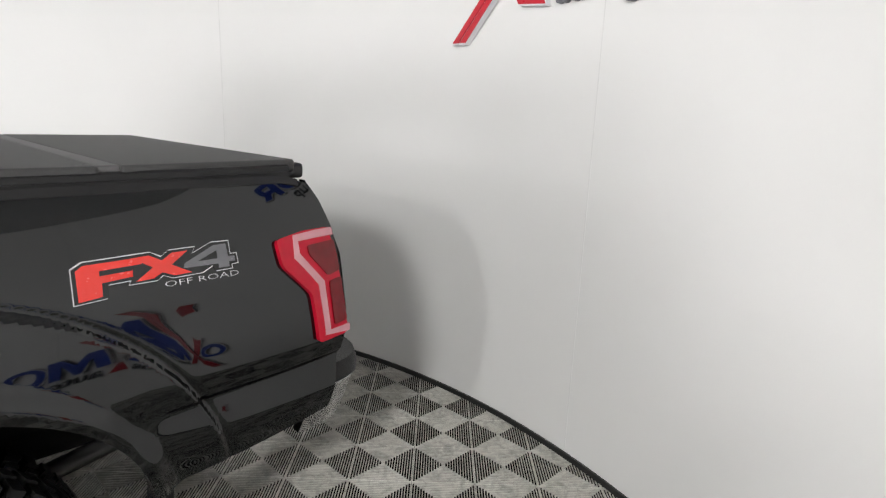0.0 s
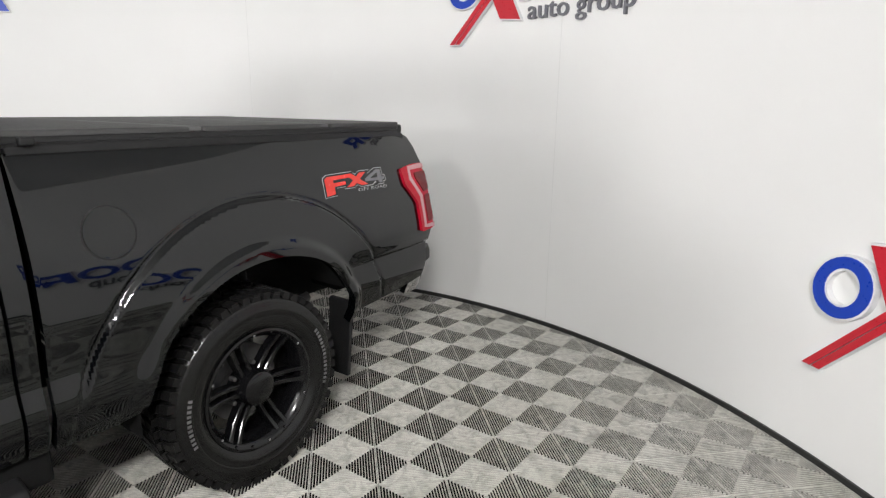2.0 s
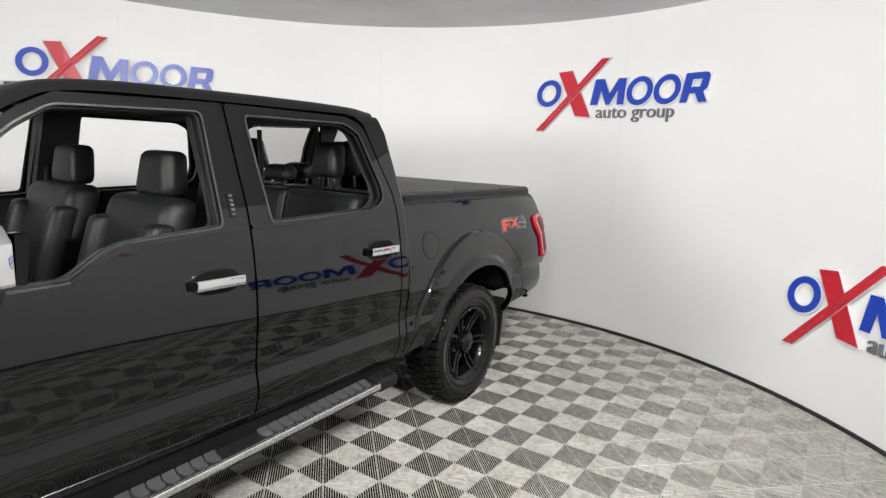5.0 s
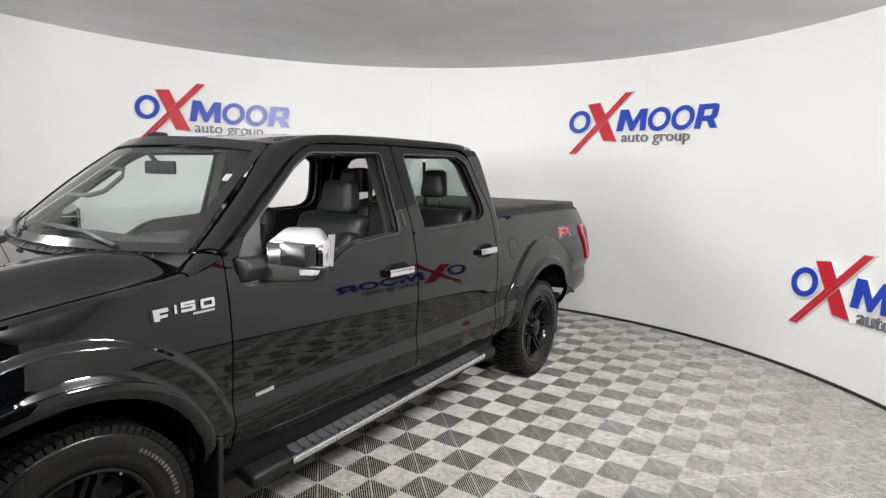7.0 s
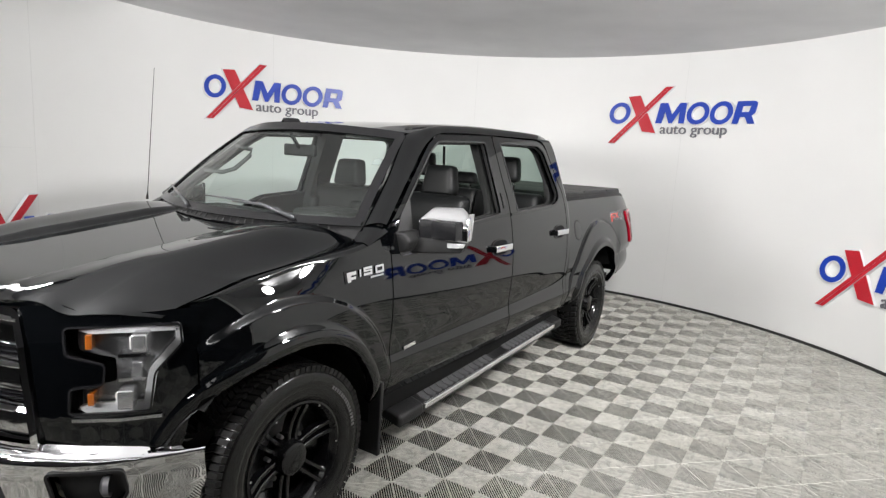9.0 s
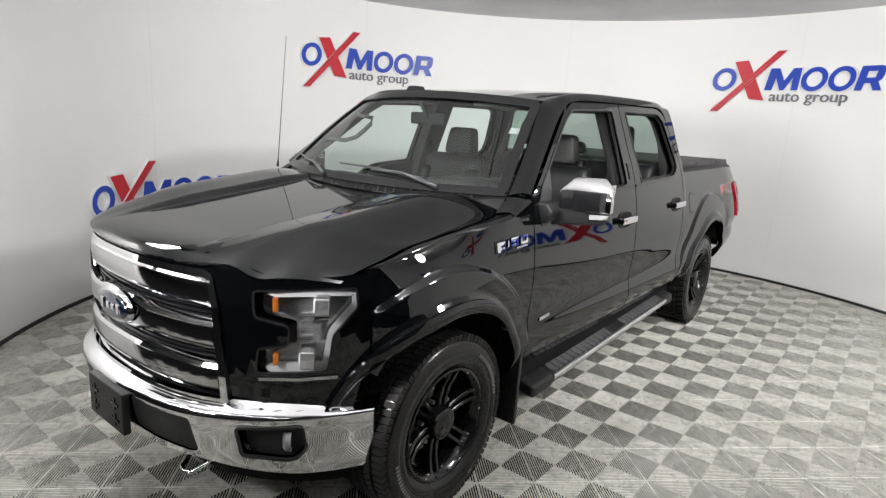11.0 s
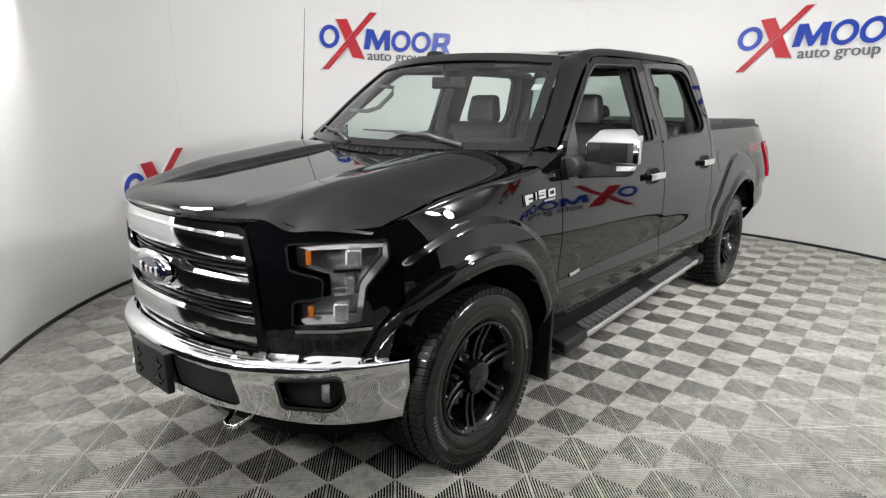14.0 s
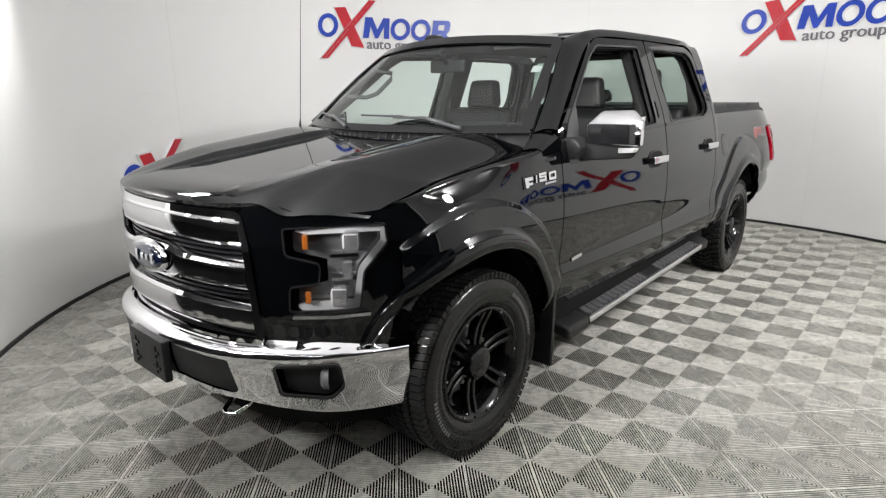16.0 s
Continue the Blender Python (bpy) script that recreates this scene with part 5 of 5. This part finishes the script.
for s in (-1, 1):
    b = bmesh.new()
    rings = []
    for x in np.linspace(2.95, 4.735, 30):
        w = half_width(x, 1.41)
        rings.append([b.verts.new((x, s * (w - o), z)) for o, z in ((0.085, 1.405), (0.085, 1.450), (0.036, 1.453), (0.027, 1.446), (0.025, 1.432), (0.020, 1.430), (0.020, 1.405))])
    for i in range(len(rings) - 1):
        for k in range(7):
            b.faces.new((rings[i][k], rings[i][(k + 1) % 7], rings[i + 1][(k + 1) % 7], rings[i + 1][k]))
    b.faces.new(rings[0])
    b.faces.new(rings[-1][::-1])
    part("cover_rail", b, BLACK, cover, smooth=True)
    b = bmesh.new()
    add_box(b, (2.985, s * 0.855 - 0.015, 1.425), (3.028, s * 0.855 + 0.010, 1.450), 0.008)
    part("cover_clamp", b, BLACK, cover, smooth=True)
b = bmesh.new()
add_box(b, (4.72, -0.77, 1.405), (4.80, 0.77, 1.455), 0.016)
part("cover_tail_rail", b, BLACK, cover, smooth=True)


# under the body
under = empty("chassis", "dark frame and axles under the body", parent=truck)
for lo, hi in (((-0.70, -0.62, 0.42), (0.60, 0.62, 0.95)), ((0.55, -0.84, 0.36), (2.93, 0.84, 0.52)), ((2.93, -0.55, 0.58), (4.70, 0.55, 0.70)), ((2.93, -0.55, 0.66), (4.86, 0.55, 0.95))):
    b = bmesh.new()
    add_box(b, lo, hi, 0.03)
    part("frame_section", b, SHADOW, under)
for s in (-1, 1):
    for x0, x1 in ((2.96, REAR - 0.56), (REAR + 0.58, 4.66)):
        b = bmesh.new()
        add_box(b, (x0, s * 0.70 - 0.10, 0.66), (x1, s * 0.70 + 0.10, 1.38), 0.02)
        part("box_inner", b, SHADOW, under)
    for cx, cz, ro, _ in ARCHES:
        front = cx < 1
        verts, faces = [], []
        n = 20
        for i in range(n + 1):
            a = radians((-5 if front else 30) + (145 if front else 155) * i / n)
            deep = 0.60 if front else 0.42
            for y in (0.935, deep, deep):
                verts.append((cx + (ro + 0.02 if y != deep or len(verts) % 3 == 1 else 0.01) * math.cos(a), s * y, cz + (ro + 0.02 if len(verts) % 3 != 2 else 0.01) * math.sin(a)))
        for i in range(n):
            for k in range(2):
                faces.append((i * 3 + k, i * 3 + k + 1, i * 3 + 4 + k, i * 3 + 3 + k))
        put("arch_liner", verts, faces, SHADOW, under, smooth=True)
for x in (0.0, REAR):
    tube("axle", [(x, -0.80, HUB_Z), (x, -0.2, HUB_Z), (x, 0, HUB_Z), (x, 0.2, HUB_Z), (x, 0.80, HUB_Z)], [0.045, 0.05, 0.15, 0.05, 0.045], STEEL, under)
for s in (-1, 1):
    tube("shock_absorber", [(REAR + 0.14, s * 0.66, 0.40), (REAR + 0.14, s * 0.66, 0.80), (REAR + 0.14, s * 0.66, 0.801), (REAR + 0.16, s * 0.62, 0.99)], [0.032, 0.032, 0.022, 0.022], SATIN, under, "grey shock absorber")
    tube("brake_hose", [(REAR - 0.10, s * 0.60, 0.50), (REAR - 0.06, s * 0.56, 0.72), (REAR + 0.06, s * 0.50, 0.86)], 0.008, SATIN, under, sides=6)
    # satin silver here stands in for floor light bounced into the arch
    box("spring_bracket", (REAR - 0.16, s * 0.64 - 0.05, 0.78), (REAR - 0.05, s * 0.64 + 0.05, 0.89), SATIN, under, bevel=0.02)
    box("bump_stop", (REAR + 0.02, s * 0.60 - 0.03, 0.74), (REAR + 0.07, s * 0.60 + 0.03, 0.94), STEEL, under, bevel=0.02)
    tube("leaf_spring", [(REAR - 0.55, s * 0.55, 0.55), (REAR, s * 0.55, 0.47), (REAR + 0.6, s * 0.55, 0.58)], 0.03, STEEL, under, sides=6)

# mud flaps
for cx, dx, w in ((0.0, 0.505, 0.13), (REAR, 0.60, 0.075)):
    for s in (-1, 1):
        b = bmesh.new()
        yc = 0.865 if cx == 0 else 0.805
        add_box(b, (cx + dx - 0.012, s * yc - w, 0.24), (cx + dx + 0.012, s * yc + w, 0.62), 0.006, Matrix.Translation((0, 0, 0)))
        for v in b.verts:
            v.co.x -= 0.10 * (0.62 - v.co.z) * (1 if cx else 0.3)
        part("mud_flap", b, BLACK, truck, "black mud flap behind the wheel", smooth=True)


# running boards
def running_board(s):
    """A board that rises a little to the rear and falls a little outwards."""
    root = empty("running_board", "black ribbed running board with a bright edge strip", parent=truck)

    def lean(x, y, z):
        return Vector((x, s * y, z + 0.0345 * (x - 0.885) - 0.24 * (y - 0.85)))

    def piece(name, lo, hi, mat, bevel, label=""):
        b = bmesh.new()
        add_box(b, lo, hi, bevel)
        for v in b.verts:
            v.co = lean(*v.co)
        if s < 0:
            bmesh.ops.reverse_faces(b, faces=b.faces[:])
        return part(name, b, mat, root, label, smooth=True)
    piece("board", (0.80, 0.815, 0.358), (2.72, 0.986, 0.410), BLACK, 0.014)
    piece("end_cap", (0.665, 0.80, 0.350), (0.885, 0.992, 0.418), BLACK, 0.022)
    piece("end_cap", (2.675, 0.80, 0.350), (2.84, 0.992, 0.418), BLACK, 0.022)
    piece("edge_strip", (0.886, 0.982, 0.386), (2.674, 1.000, 0.415), EDGE, 0.004, "bright silver edge strip")
    for x0, n in ((0.935, 13), (1.93, 12)):
        for i in range(n):
            x = x0 + 0.0605 * i
            pts = rounded([(x + 0.030, 0.974), (x - 0.010, 0.974), (x - 0.026, 0.948), (x - 0.012, 0.905), (x - 0.022, 0.868), (x - 0.012, 0.846), (x + 0.024, 0.846), (x + 0.030, 0.868), (x + 0.040, 0.905), (x + 0.026, 0.948)], 0.008, 2)
            prism("tread_pad", pts, 0.009, lambda u, v, d: lean(u, v, 0.409 + d), TREAD, root)
        piece("tread_edge", (x0 - 0.02, 0.822, 0.404), (x0 + 0.0605 * n, 0.836, 0.417), BLACK, 0.004)
    for x in (0.95, 1.8, 2.6):
        tube("bracket", [(x, s * 0.62, 0.44), (x, s * 0.88, 0.375)], 0.02, STEEL, root, sides=8)


for s in (-1, 1):
    running_board(s)


# wheels
def wheel_parts(root, lugs):
    """Wheel about the y axis with its outer face towards -y."""
    R = 0.412
    carcass = [(0.245, 0.10), (0.262, 0.125), (0.30, 0.138), (0.345, 0.140), (0.378, 0.130), (0.390, 0.115), (0.3965, 0.09), (0.3980, 0.0), (0.3965, -0.09), (0.390, -0.115), (0.378, -0.130), (0.372, -0.133), (0.368, -0.1335), (0.345, -0.140), (0.318, -0.1405), (0.314, -0.1375), (0.300, -0.138), (0.285, -0.136), (0.280, -0.132), (0.262, -0.125), (0.245, -0.10)]
    lathe("tyre", carcass, SHEEN, root, "black all-terrain tyre", steps=72)
    verts, faces = [], []

    def lug(a0, a1, y0, y1, skew, r0=0.394, r1=R):
        base = len(verts)
        for r in (r0, r1):
            k = 0.0 if r == r0 else 0.06
            for a, y, sk in ((a0, y0, 0), (a1, y0, 0), (a1, y1, 1), (a0, y1, 1)):
                am = (a0 + a1) / 2
                aa = a + (am - a) * k + skew * sk
                verts.append((r * math.cos(aa), y, r * math.sin(aa)))
        for f in ((0, 1, 2, 3), (4, 7, 6, 5), (0, 4, 5, 1), (1, 5, 6, 2), (2, 6, 7, 3), (3, 7, 4, 0)):
            faces.append(tuple(base + i for i in f))
    n = lugs
    for i in range(n):
        a = 2 * math.pi * i / n
        w = 2 * math.pi / n
        f = 0.80 if lugs > 60 else 0.62
        lug(a, a + f * w, -0.126, -0.072, 0.02, 0.380, R - 0.004)
        lug(a + 0.4 * w, a + (0.4 + f) * w, 0.124, 0.072, 0.02, 0.385, R - 0.004)
        lug(a + 0.2 * w, a + (0.2 + f) * w, -0.062, -0.024, 0.05)
        lug(a + 0.5 * w, a + (0.5 + f) * w, 0.064, 0.022, 0.05)
        lug(a, a + f * w, -0.016, 0.016, -0.03)
        if i % 2 and lugs < 60:
            lug(a, a + 0.8 * w, -0.1285, -0.110, 0.0, 0.365, 0.398)
            lug(a, a + 0.8 * w, 0.1285, 0.110, 0.0, 0.365, 0.398)
    put("tread", verts, faces, RUBBER, root, "chunky tread blocks")
    mark = bpy.data.meshes.new("sidewall_mark")
    mark.from_pydata([(r * math.cos(a), y, r * math.sin(a)) for y in (-0.1425, -0.138) for r in (0.325, 0.341) for a in (-0.016, 0.016)], [],
                     [(0, 1, 3, 2), (4, 6, 7, 5), (0, 4, 5, 1), (2, 3, 7, 6), (0, 2, 6, 4), (1, 5, 7, 3)])
    mark.materials.append(LETTER)
    for a0, n in ((20, 15), (200, 11)):
        for k in range(n):
            ob = new("sidewall_mark", mark)
            ob.parent = root
            ob.matrix_basis = Matrix.Rotation(-radians(a0 + 3.3 * k), 4, "Y")
    lathe("rim", [(0.249, 0.12), (0.245, 0.10), (0.225, 0.06), (0.222, -0.06), (0.232, -0.098), (0.246, -0.112), (0.256, -0.118), (0.257, -0.124), (0.247, -0.126), (0.236, -0.118), (0.220, -0.095), (0.212, -0.04)], RIM, root, "gloss black wheel rim", steps=64)
    for k in range(18):
        a = 2 * math.pi * (k + 0.5) / 18
        lathe_at("rim_bolt", [(0.0001, -0.004), (0.005, -0.003), (0.006, 0.002)], (0.240 * math.cos(a), -0.122, 0.240 * math.sin(a)), SATIN if k % 3 == 0 else RIM, root)
    lathe("hub_cap", [(0.0001, -0.118), (0.058, -0.117), (0.070, -0.111), (0.077, -0.096), (0.082, -0.06), (0.092, -0.048), (0.095, -0.02)], RIM, root, "black hub cap", steps=32)
    for k in range(6):
        a = radians(30 + 60 * k)
        spoke = bmesh.new()
        for off in (-0.020, 0.020):
            m = Matrix.Rotation(-a, 4, "Y")
            prof = ((0.072, -0.082, 0.011, 0.020), (0.10, -0.078, 0.010, 0.022), (0.16, -0.085, 0.0095, 0.022), (0.205, -0.102, 0.010, 0.022), (0.232, -0.112, 0.012, 0.02))
            rings = []
            for r, y, hw, dp in prof:
                o = off * (0.9 + 1.6 * (r - 0.06))
                rings.append([spoke.verts.new(m @ Vector((r, yy, o + z))) for yy, z in ((y + dp + 0.02, -hw), (y + 0.004, -hw), (y, -hw * 0.65), (y, hw * 0.65), (y + 0.004, hw), (y + dp + 0.02, hw))])
            for i in range(len(rings) - 1):
                for q in range(6):
                    spoke.faces.new((rings[i][q], rings[i][(q + 1) % 6], rings[i + 1][(q + 1) % 6], rings[i + 1][q]))
            spoke.faces.new(rings[0])
            spoke.faces.new(rings[-1][::-1])
        part("spoke", spoke, RIM, root, "paired black spoke", smooth=True)
        ab = radians(60 * k)
        lathe_at("lug_nut", [(0.0001, -0.02), (0.009, -0.018), (0.010, 0.01)], (0.102 * math.cos(ab), -0.050, 0.102 * math.sin(ab)), STEEL, root)
    lathe("brake_disc", [(0.05, 0.005), (0.165, 0.005), (0.165, 0.03), (0.05, 0.03)], STEEL, root, "dull brake disc", steps=40)
    b = bmesh.new()
    add_box(b, (-0.19, -0.01, -0.09), (-0.10, 0.06, 0.09), 0.015)
    part("brake_caliper", b, STEEL, root, smooth=True)


first = empty("wheel", "black aftermarket wheel with an all-terrain tyre", parent=truck, m=pose(0, -0.820, HUB_Z, 0, 12, 0))
wheel_parts(first, 82)
copy_thing(first, pose(0, 0.820, HUB_Z, 0, 20, 180))
second = empty("wheel", "black aftermarket wheel with a chunky all-terrain tyre", parent=truck, m=pose(REAR, -0.820, HUB_Z, 0, 35, 0))
wheel_parts(second, 50)
copy_thing(second, pose(REAR, 0.820, HUB_Z, 0, 50, 180))


# door mirrors
def mirror_s(s):
    root = empty("door_mirror", "chrome-capped door mirror on a black base", parent=truck)

    def shell(name, loop, x0, x1, mat, bevel, label=""):
        """A rounded block with a front outline in y and z, swept back towards its outer end."""
        b = bmesh.new()
        lo = [b.verts.new((x0, y, z)) for y, z in loop]
        hi = [b.verts.new((x1, y * 0.995 + 0.004, z * 0.99 + 0.013)) for y, z in loop]
        b.faces.new(lo)
        b.faces.new(hi[::-1])
        for i in range(len(loop)):
            j = (i + 1) % len(loop)
            b.faces.new((lo[i], lo[j], hi[j], hi[i]))
        if bevel:
            bmesh.ops.bevel(b, geom=b.edges[:], offset=bevel, segments=3, profile=0.6, affect="EDGES", clamp_overlap=True)
        for v in b.verts:
            k = max(0.0, min(1.0, (x1 - v.co.x) / max(0.02, x1 - x0)))
            v.co.x += 0.50 * (-0.985 - v.co.y) * (0.25 + 0.75 * k) + 0.95 * max(0.0, v.co.z - 1.402) * k
            v.co.y *= s
        return part(name, b, mat, root, label, smooth=True)
    shell("mirror_base", [(-0.915, 1.235), (-0.975, 1.245), (-1.00, 1.30), (-0.97, 1.345), (-0.90, 1.35)], 0.66, 0.80, BLACK, 0.012)
    shell("mirror_arm", [(-0.94, 1.228), (-1.180, 1.246), (-1.210, 1.300), (-0.95, 1.325)], 0.748, 0.88, BLACK, 0.012)
    shell("mirror_shell", [(-0.985, 1.300), (-0.980, 1.400), (-1.02, 1.468), (-1.155, 1.472), (-1.206, 1.422), (-1.212, 1.300)], 0.752, 0.90, CHROME, 0.014, "chrome mirror shell")
    shell("mirror_face", [(-0.994, 1.314), (-0.990, 1.408), (-1.188, 1.408), (-1.192, 1.314)], 0.746, 0.77, GLOSS, 0.004, "gloss black mirror face")
    shell("turn_lamp", [(-1.130, 1.272), (-1.130, 1.296), (-1.210, 1.298), (-1.200, 1.276)], 0.740, 0.80, LAMP_CHROME, 0.004, "clear turn signal lamp")
    shell("mirror_glass", [(-1.0, 1.30), (-1.0, 1.44), (-1.18, 1.44), (-1.18, 1.30)], 0.908, 0.915, CHROME, 0.0, "mirror glass")


mirror_s(1)
mirror_s(-1)

# rear wall of the cab with a three-piece window
back_line = rounded([(-0.80, 0.50), (-0.86, 1.36), (-0.65, 1.88), (0.65, 1.88), (0.86, 1.36), (0.80, 0.50)], 0.04)
back_hole = rounded([(-0.735, 1.42), (-0.66, 1.825), (0.66, 1.825), (0.735, 1.42)], 0.03)


def back_s(d):
    return lambda y, z: Vector((2.910 + d - 0.025 * smooth((z - 1.40) / 0.46), y, z))


cab_back = panel("cab_back", back_line, [back_hole], back_s(0), PAINT, truck, "glossy black cab rear wall", 0.2, 0.1, 0.03)
panel("back_lining", inset(back_line, -0.02), [back_hole], back_s(-0.04), CABIN, cab_back, "", 0.2, 0.1, 0.0, flip=True)
for a, b_ in ((-0.735, -0.285), (-0.275, 0.275), (0.285, 0.735)):
    t0, t1 = max(a, -0.66), min(b_, 0.66)
    ob = panel("pane", [(a, 1.42), (b_, 1.42), (t1, 1.825), (t0, 1.825)], [], back_s(-0.012), REAR_GLASS, cab_back, "tinted rear window pane", 0.2, 0.2, 0.0)
    ob.visible_shadow = False
for y in (-0.28, 0.28):
    tube("window_bar", [back_s(-0.015)(y, z) for z in np.linspace(1.42, 1.80, 6)], 0.013, BLACK, cab_back, sides=6)

# cabin
box("cab_floor", (0.45, -0.86, 0.50), (2.86, 0.86, 0.56), CABIN, truck, bevel=0.01)
panel("headliner", [(1.02, -0.62), (2.78, -0.62), (2.78, 0.62), (1.02, 0.62)], [], lambda x, y: roof_s(x, y) - Vector((0, 0, 0.055)), HEADLINER, truck, "grey headliner", 0.3, 0.2, 0.0, flip=True)
dash = empty("dashboard", "dark dashboard with instrument hood and wheel", parent=truck)
b = bmesh.new()
add_box(b, (0.50, -0.82, 0.80), (0.92, 0.82, 1.325), 0.06)
part("dash_body", b, CABIN, dash, smooth=True)
b = bmesh.new()
add_box(b, (0.60, -0.58, 1.30), (0.90, -0.22, 1.40), 0.04)
part("instrument_hood", b, CABIN, dash, smooth=True)
b = bmesh.new()
add_box(b, (0.85, -0.14, 0.75), (1.75, 0.14, 1.02), 0.04)
part("centre_console", b, CABIN, truck, "dark centre console", smooth=True)
steer = empty("steering_wheel", "black leather steering wheel", parent=truck, m=pose(1.02, -0.40, 1.22, 0, -62, 0))
tube("rim", [(0.185 * math.cos(k * math.pi / 16), 0.185 * math.sin(k * math.pi / 16), 0) for k in range(33)], 0.016, LEATHER, steer)
box("boss", (-0.07, -0.06, -0.03), (0.07, 0.06, 0.02), CABIN, steer, bevel=0.02)
for a in (0, 120, 240):
    tube("spoke", [(0, 0, 0), (0.18 * math.cos(radians(a)), 0.18 * math.sin(radians(a)), 0)], 0.016, SATIN, steer, sides=8)


def cushion(name, lo, hi, mat, parent, bevel=0.05, lean=0.0, label=""):
    b = bmesh.new()
    add_box(b, lo, hi, bevel)
    for v in b.verts:
        v.co.x += lean * (v.co.z - lo[2])
    return part(name, b, mat, parent, label, smooth=True)


def headrest(parent, x, y, z, w=0.26, h=0.19):
    rest = cushion("headrest", (x - 0.06, y - w / 2, z), (x + 0.06, y + w / 2, z + h), LEATHER, parent, 0.05, 0.1, "black leather headrest")
    for v in rest.data.vertices:
        v.co.y = y + (v.co.y - y) * (1 - 0.20 * smooth((v.co.z - z) / h))
    for k in (-0.06, 0.06):
        tube("post", [(x - 0.005, y + k, z - 0.06), (x, y + k, z + 0.04)], 0.007, CHROME, parent)


for y in (-0.42, 0.42):
    seat = empty("front_seat", "black leather bucket seat", parent=truck)
    cushion("seat_cushion", (1.08, y - 0.27, 0.72), (1.62, y + 0.27, 0.92), LEATHER, seat, 0.07)
    cushion("seat_base", (1.12, y - 0.22, 0.56), (1.58, y + 0.22, 0.74), CABIN, seat, 0.02)
    cushion("backrest", (1.50, y - 0.26, 0.86), (1.66, y + 0.26, 1.46), LEATHER, seat, 0.07, 0.28, "black leather backrest")
    for k in (-1, 1):
        cushion("bolster", (1.46, y + k * 0.22 - 0.05, 0.92), (1.58, y + k * 0.22 + 0.05, 1.36), LEATHER, seat, 0.04, 0.28)
    headrest(seat, 1.78, y, 1.452, 0.275, 0.205)
bench = empty("rear_seat", "black leather rear bench with three headrests", parent=truck)
cushion("seat_cushion", (2.05, -0.74, 0.78), (2.60, 0.74, 0.98), LEATHER, bench, 0.06)
for y0, y1 in ((-0.74, -0.16), (-0.15, 0.15), (0.16, 0.74)):
    cushion("backrest", (2.60, y0, 0.92), (2.76, y1, 1.45), LEATHER, bench, 0.05, 0.22, "black leather backrest section")
for y, w, h, z in ((-0.42, 0.21, 0.21, 1.53), (0.0, 0.24, 0.10, 1.49), (0.44, 0.21, 0.21, 1.53)):
    headrest(bench, 2.81, y, z, w, h)
for y in (-0.70, 0.70):
    tube("seat_belt", [(1.80, y * 1.1, 1.62), (1.82, y * 1.12, 1.2), (1.80, y * 1.15, 0.75)], 0.018, BLACK, truck, "black seat belt", sides=6)
for s in (-1, 1):
    b = bmesh.new()
    rows = []
    for z in np.linspace(0.55, 1.86, 12):
        w = half_width(1.8, z)
        rows.append([b.verts.new((x, s * (w - d), z)) for x, d in ((1.735, 0.055), (1.755, 0.125), (1.945, 0.125), (1.965, 0.055))])
    for p, q in zip(rows, rows[1:]):
        for k in range(4):
            b.faces.new((p[k], p[(k + 1) % 4], q[(k + 1) % 4], q[k]))
    b.faces.new(rows[0])
    b.faces.new(rows[-1][::-1])
    part("door_post", b, CABIN, truck, "dark inner door post", smooth=True)
b = bmesh.new()
add_box(b, (0.86, -0.13, 1.675), (0.89, 0.13, 1.745), 0.012)
part("rear_view_mirror", b, BLACK, truck, "black rear-view mirror", smooth=True)
tube("mirror_stem", [(0.80, 0, 1.80), (0.87, 0, 1.72)], 0.012, BLACK, truck)
for s in (-1, 1):
    tube("grab_handle", [(0.73, s * 0.74, 1.545), (0.83, s * 0.68, 1.535), (0.90, s * 0.645, 1.56), (0.99, s * 0.605, 1.65), (1.00, s * 0.60, 1.69), (0.92, s * 0.67, 1.71)], 0.014, HEADLINER, truck, "grab handle on the windscreen pillar")
    b = bmesh.new()
    add_box(b, (1.05, s * 0.40 - 0.20, 1.80), (1.22, s * 0.40 + 0.20, 1.82), 0.008)
    # added tube blocks the bright gap between roof and door tops
    tube("roof_gap_filler", [(1.75, s * 0.664, 1.848), (2.2, s * 0.668, 1.850), (2.60, s * 0.665, 1.846), (2.78, s * 0.660, 1.836)], 0.024, HEADLINER, truck, "grey filler added under the roof edge", sides=10)
    part("sun_visor", b, HEADLINER, truck, "grey sun visor", smooth=True)
b = bmesh.new()
add_box(b, (-0.002, -0.028, -0.020), (0.002, 0.028, 0.020), 0.001, Matrix.Translation(screen(-0.885, 0.62) + Vector((0.012, 0, -0.01))) @ Matrix.Rotation(radians(42), 4, "Y"))
part("windscreen_sticker", b, DECAL_EDGE, truck, "small white sticker inside the windscreen")
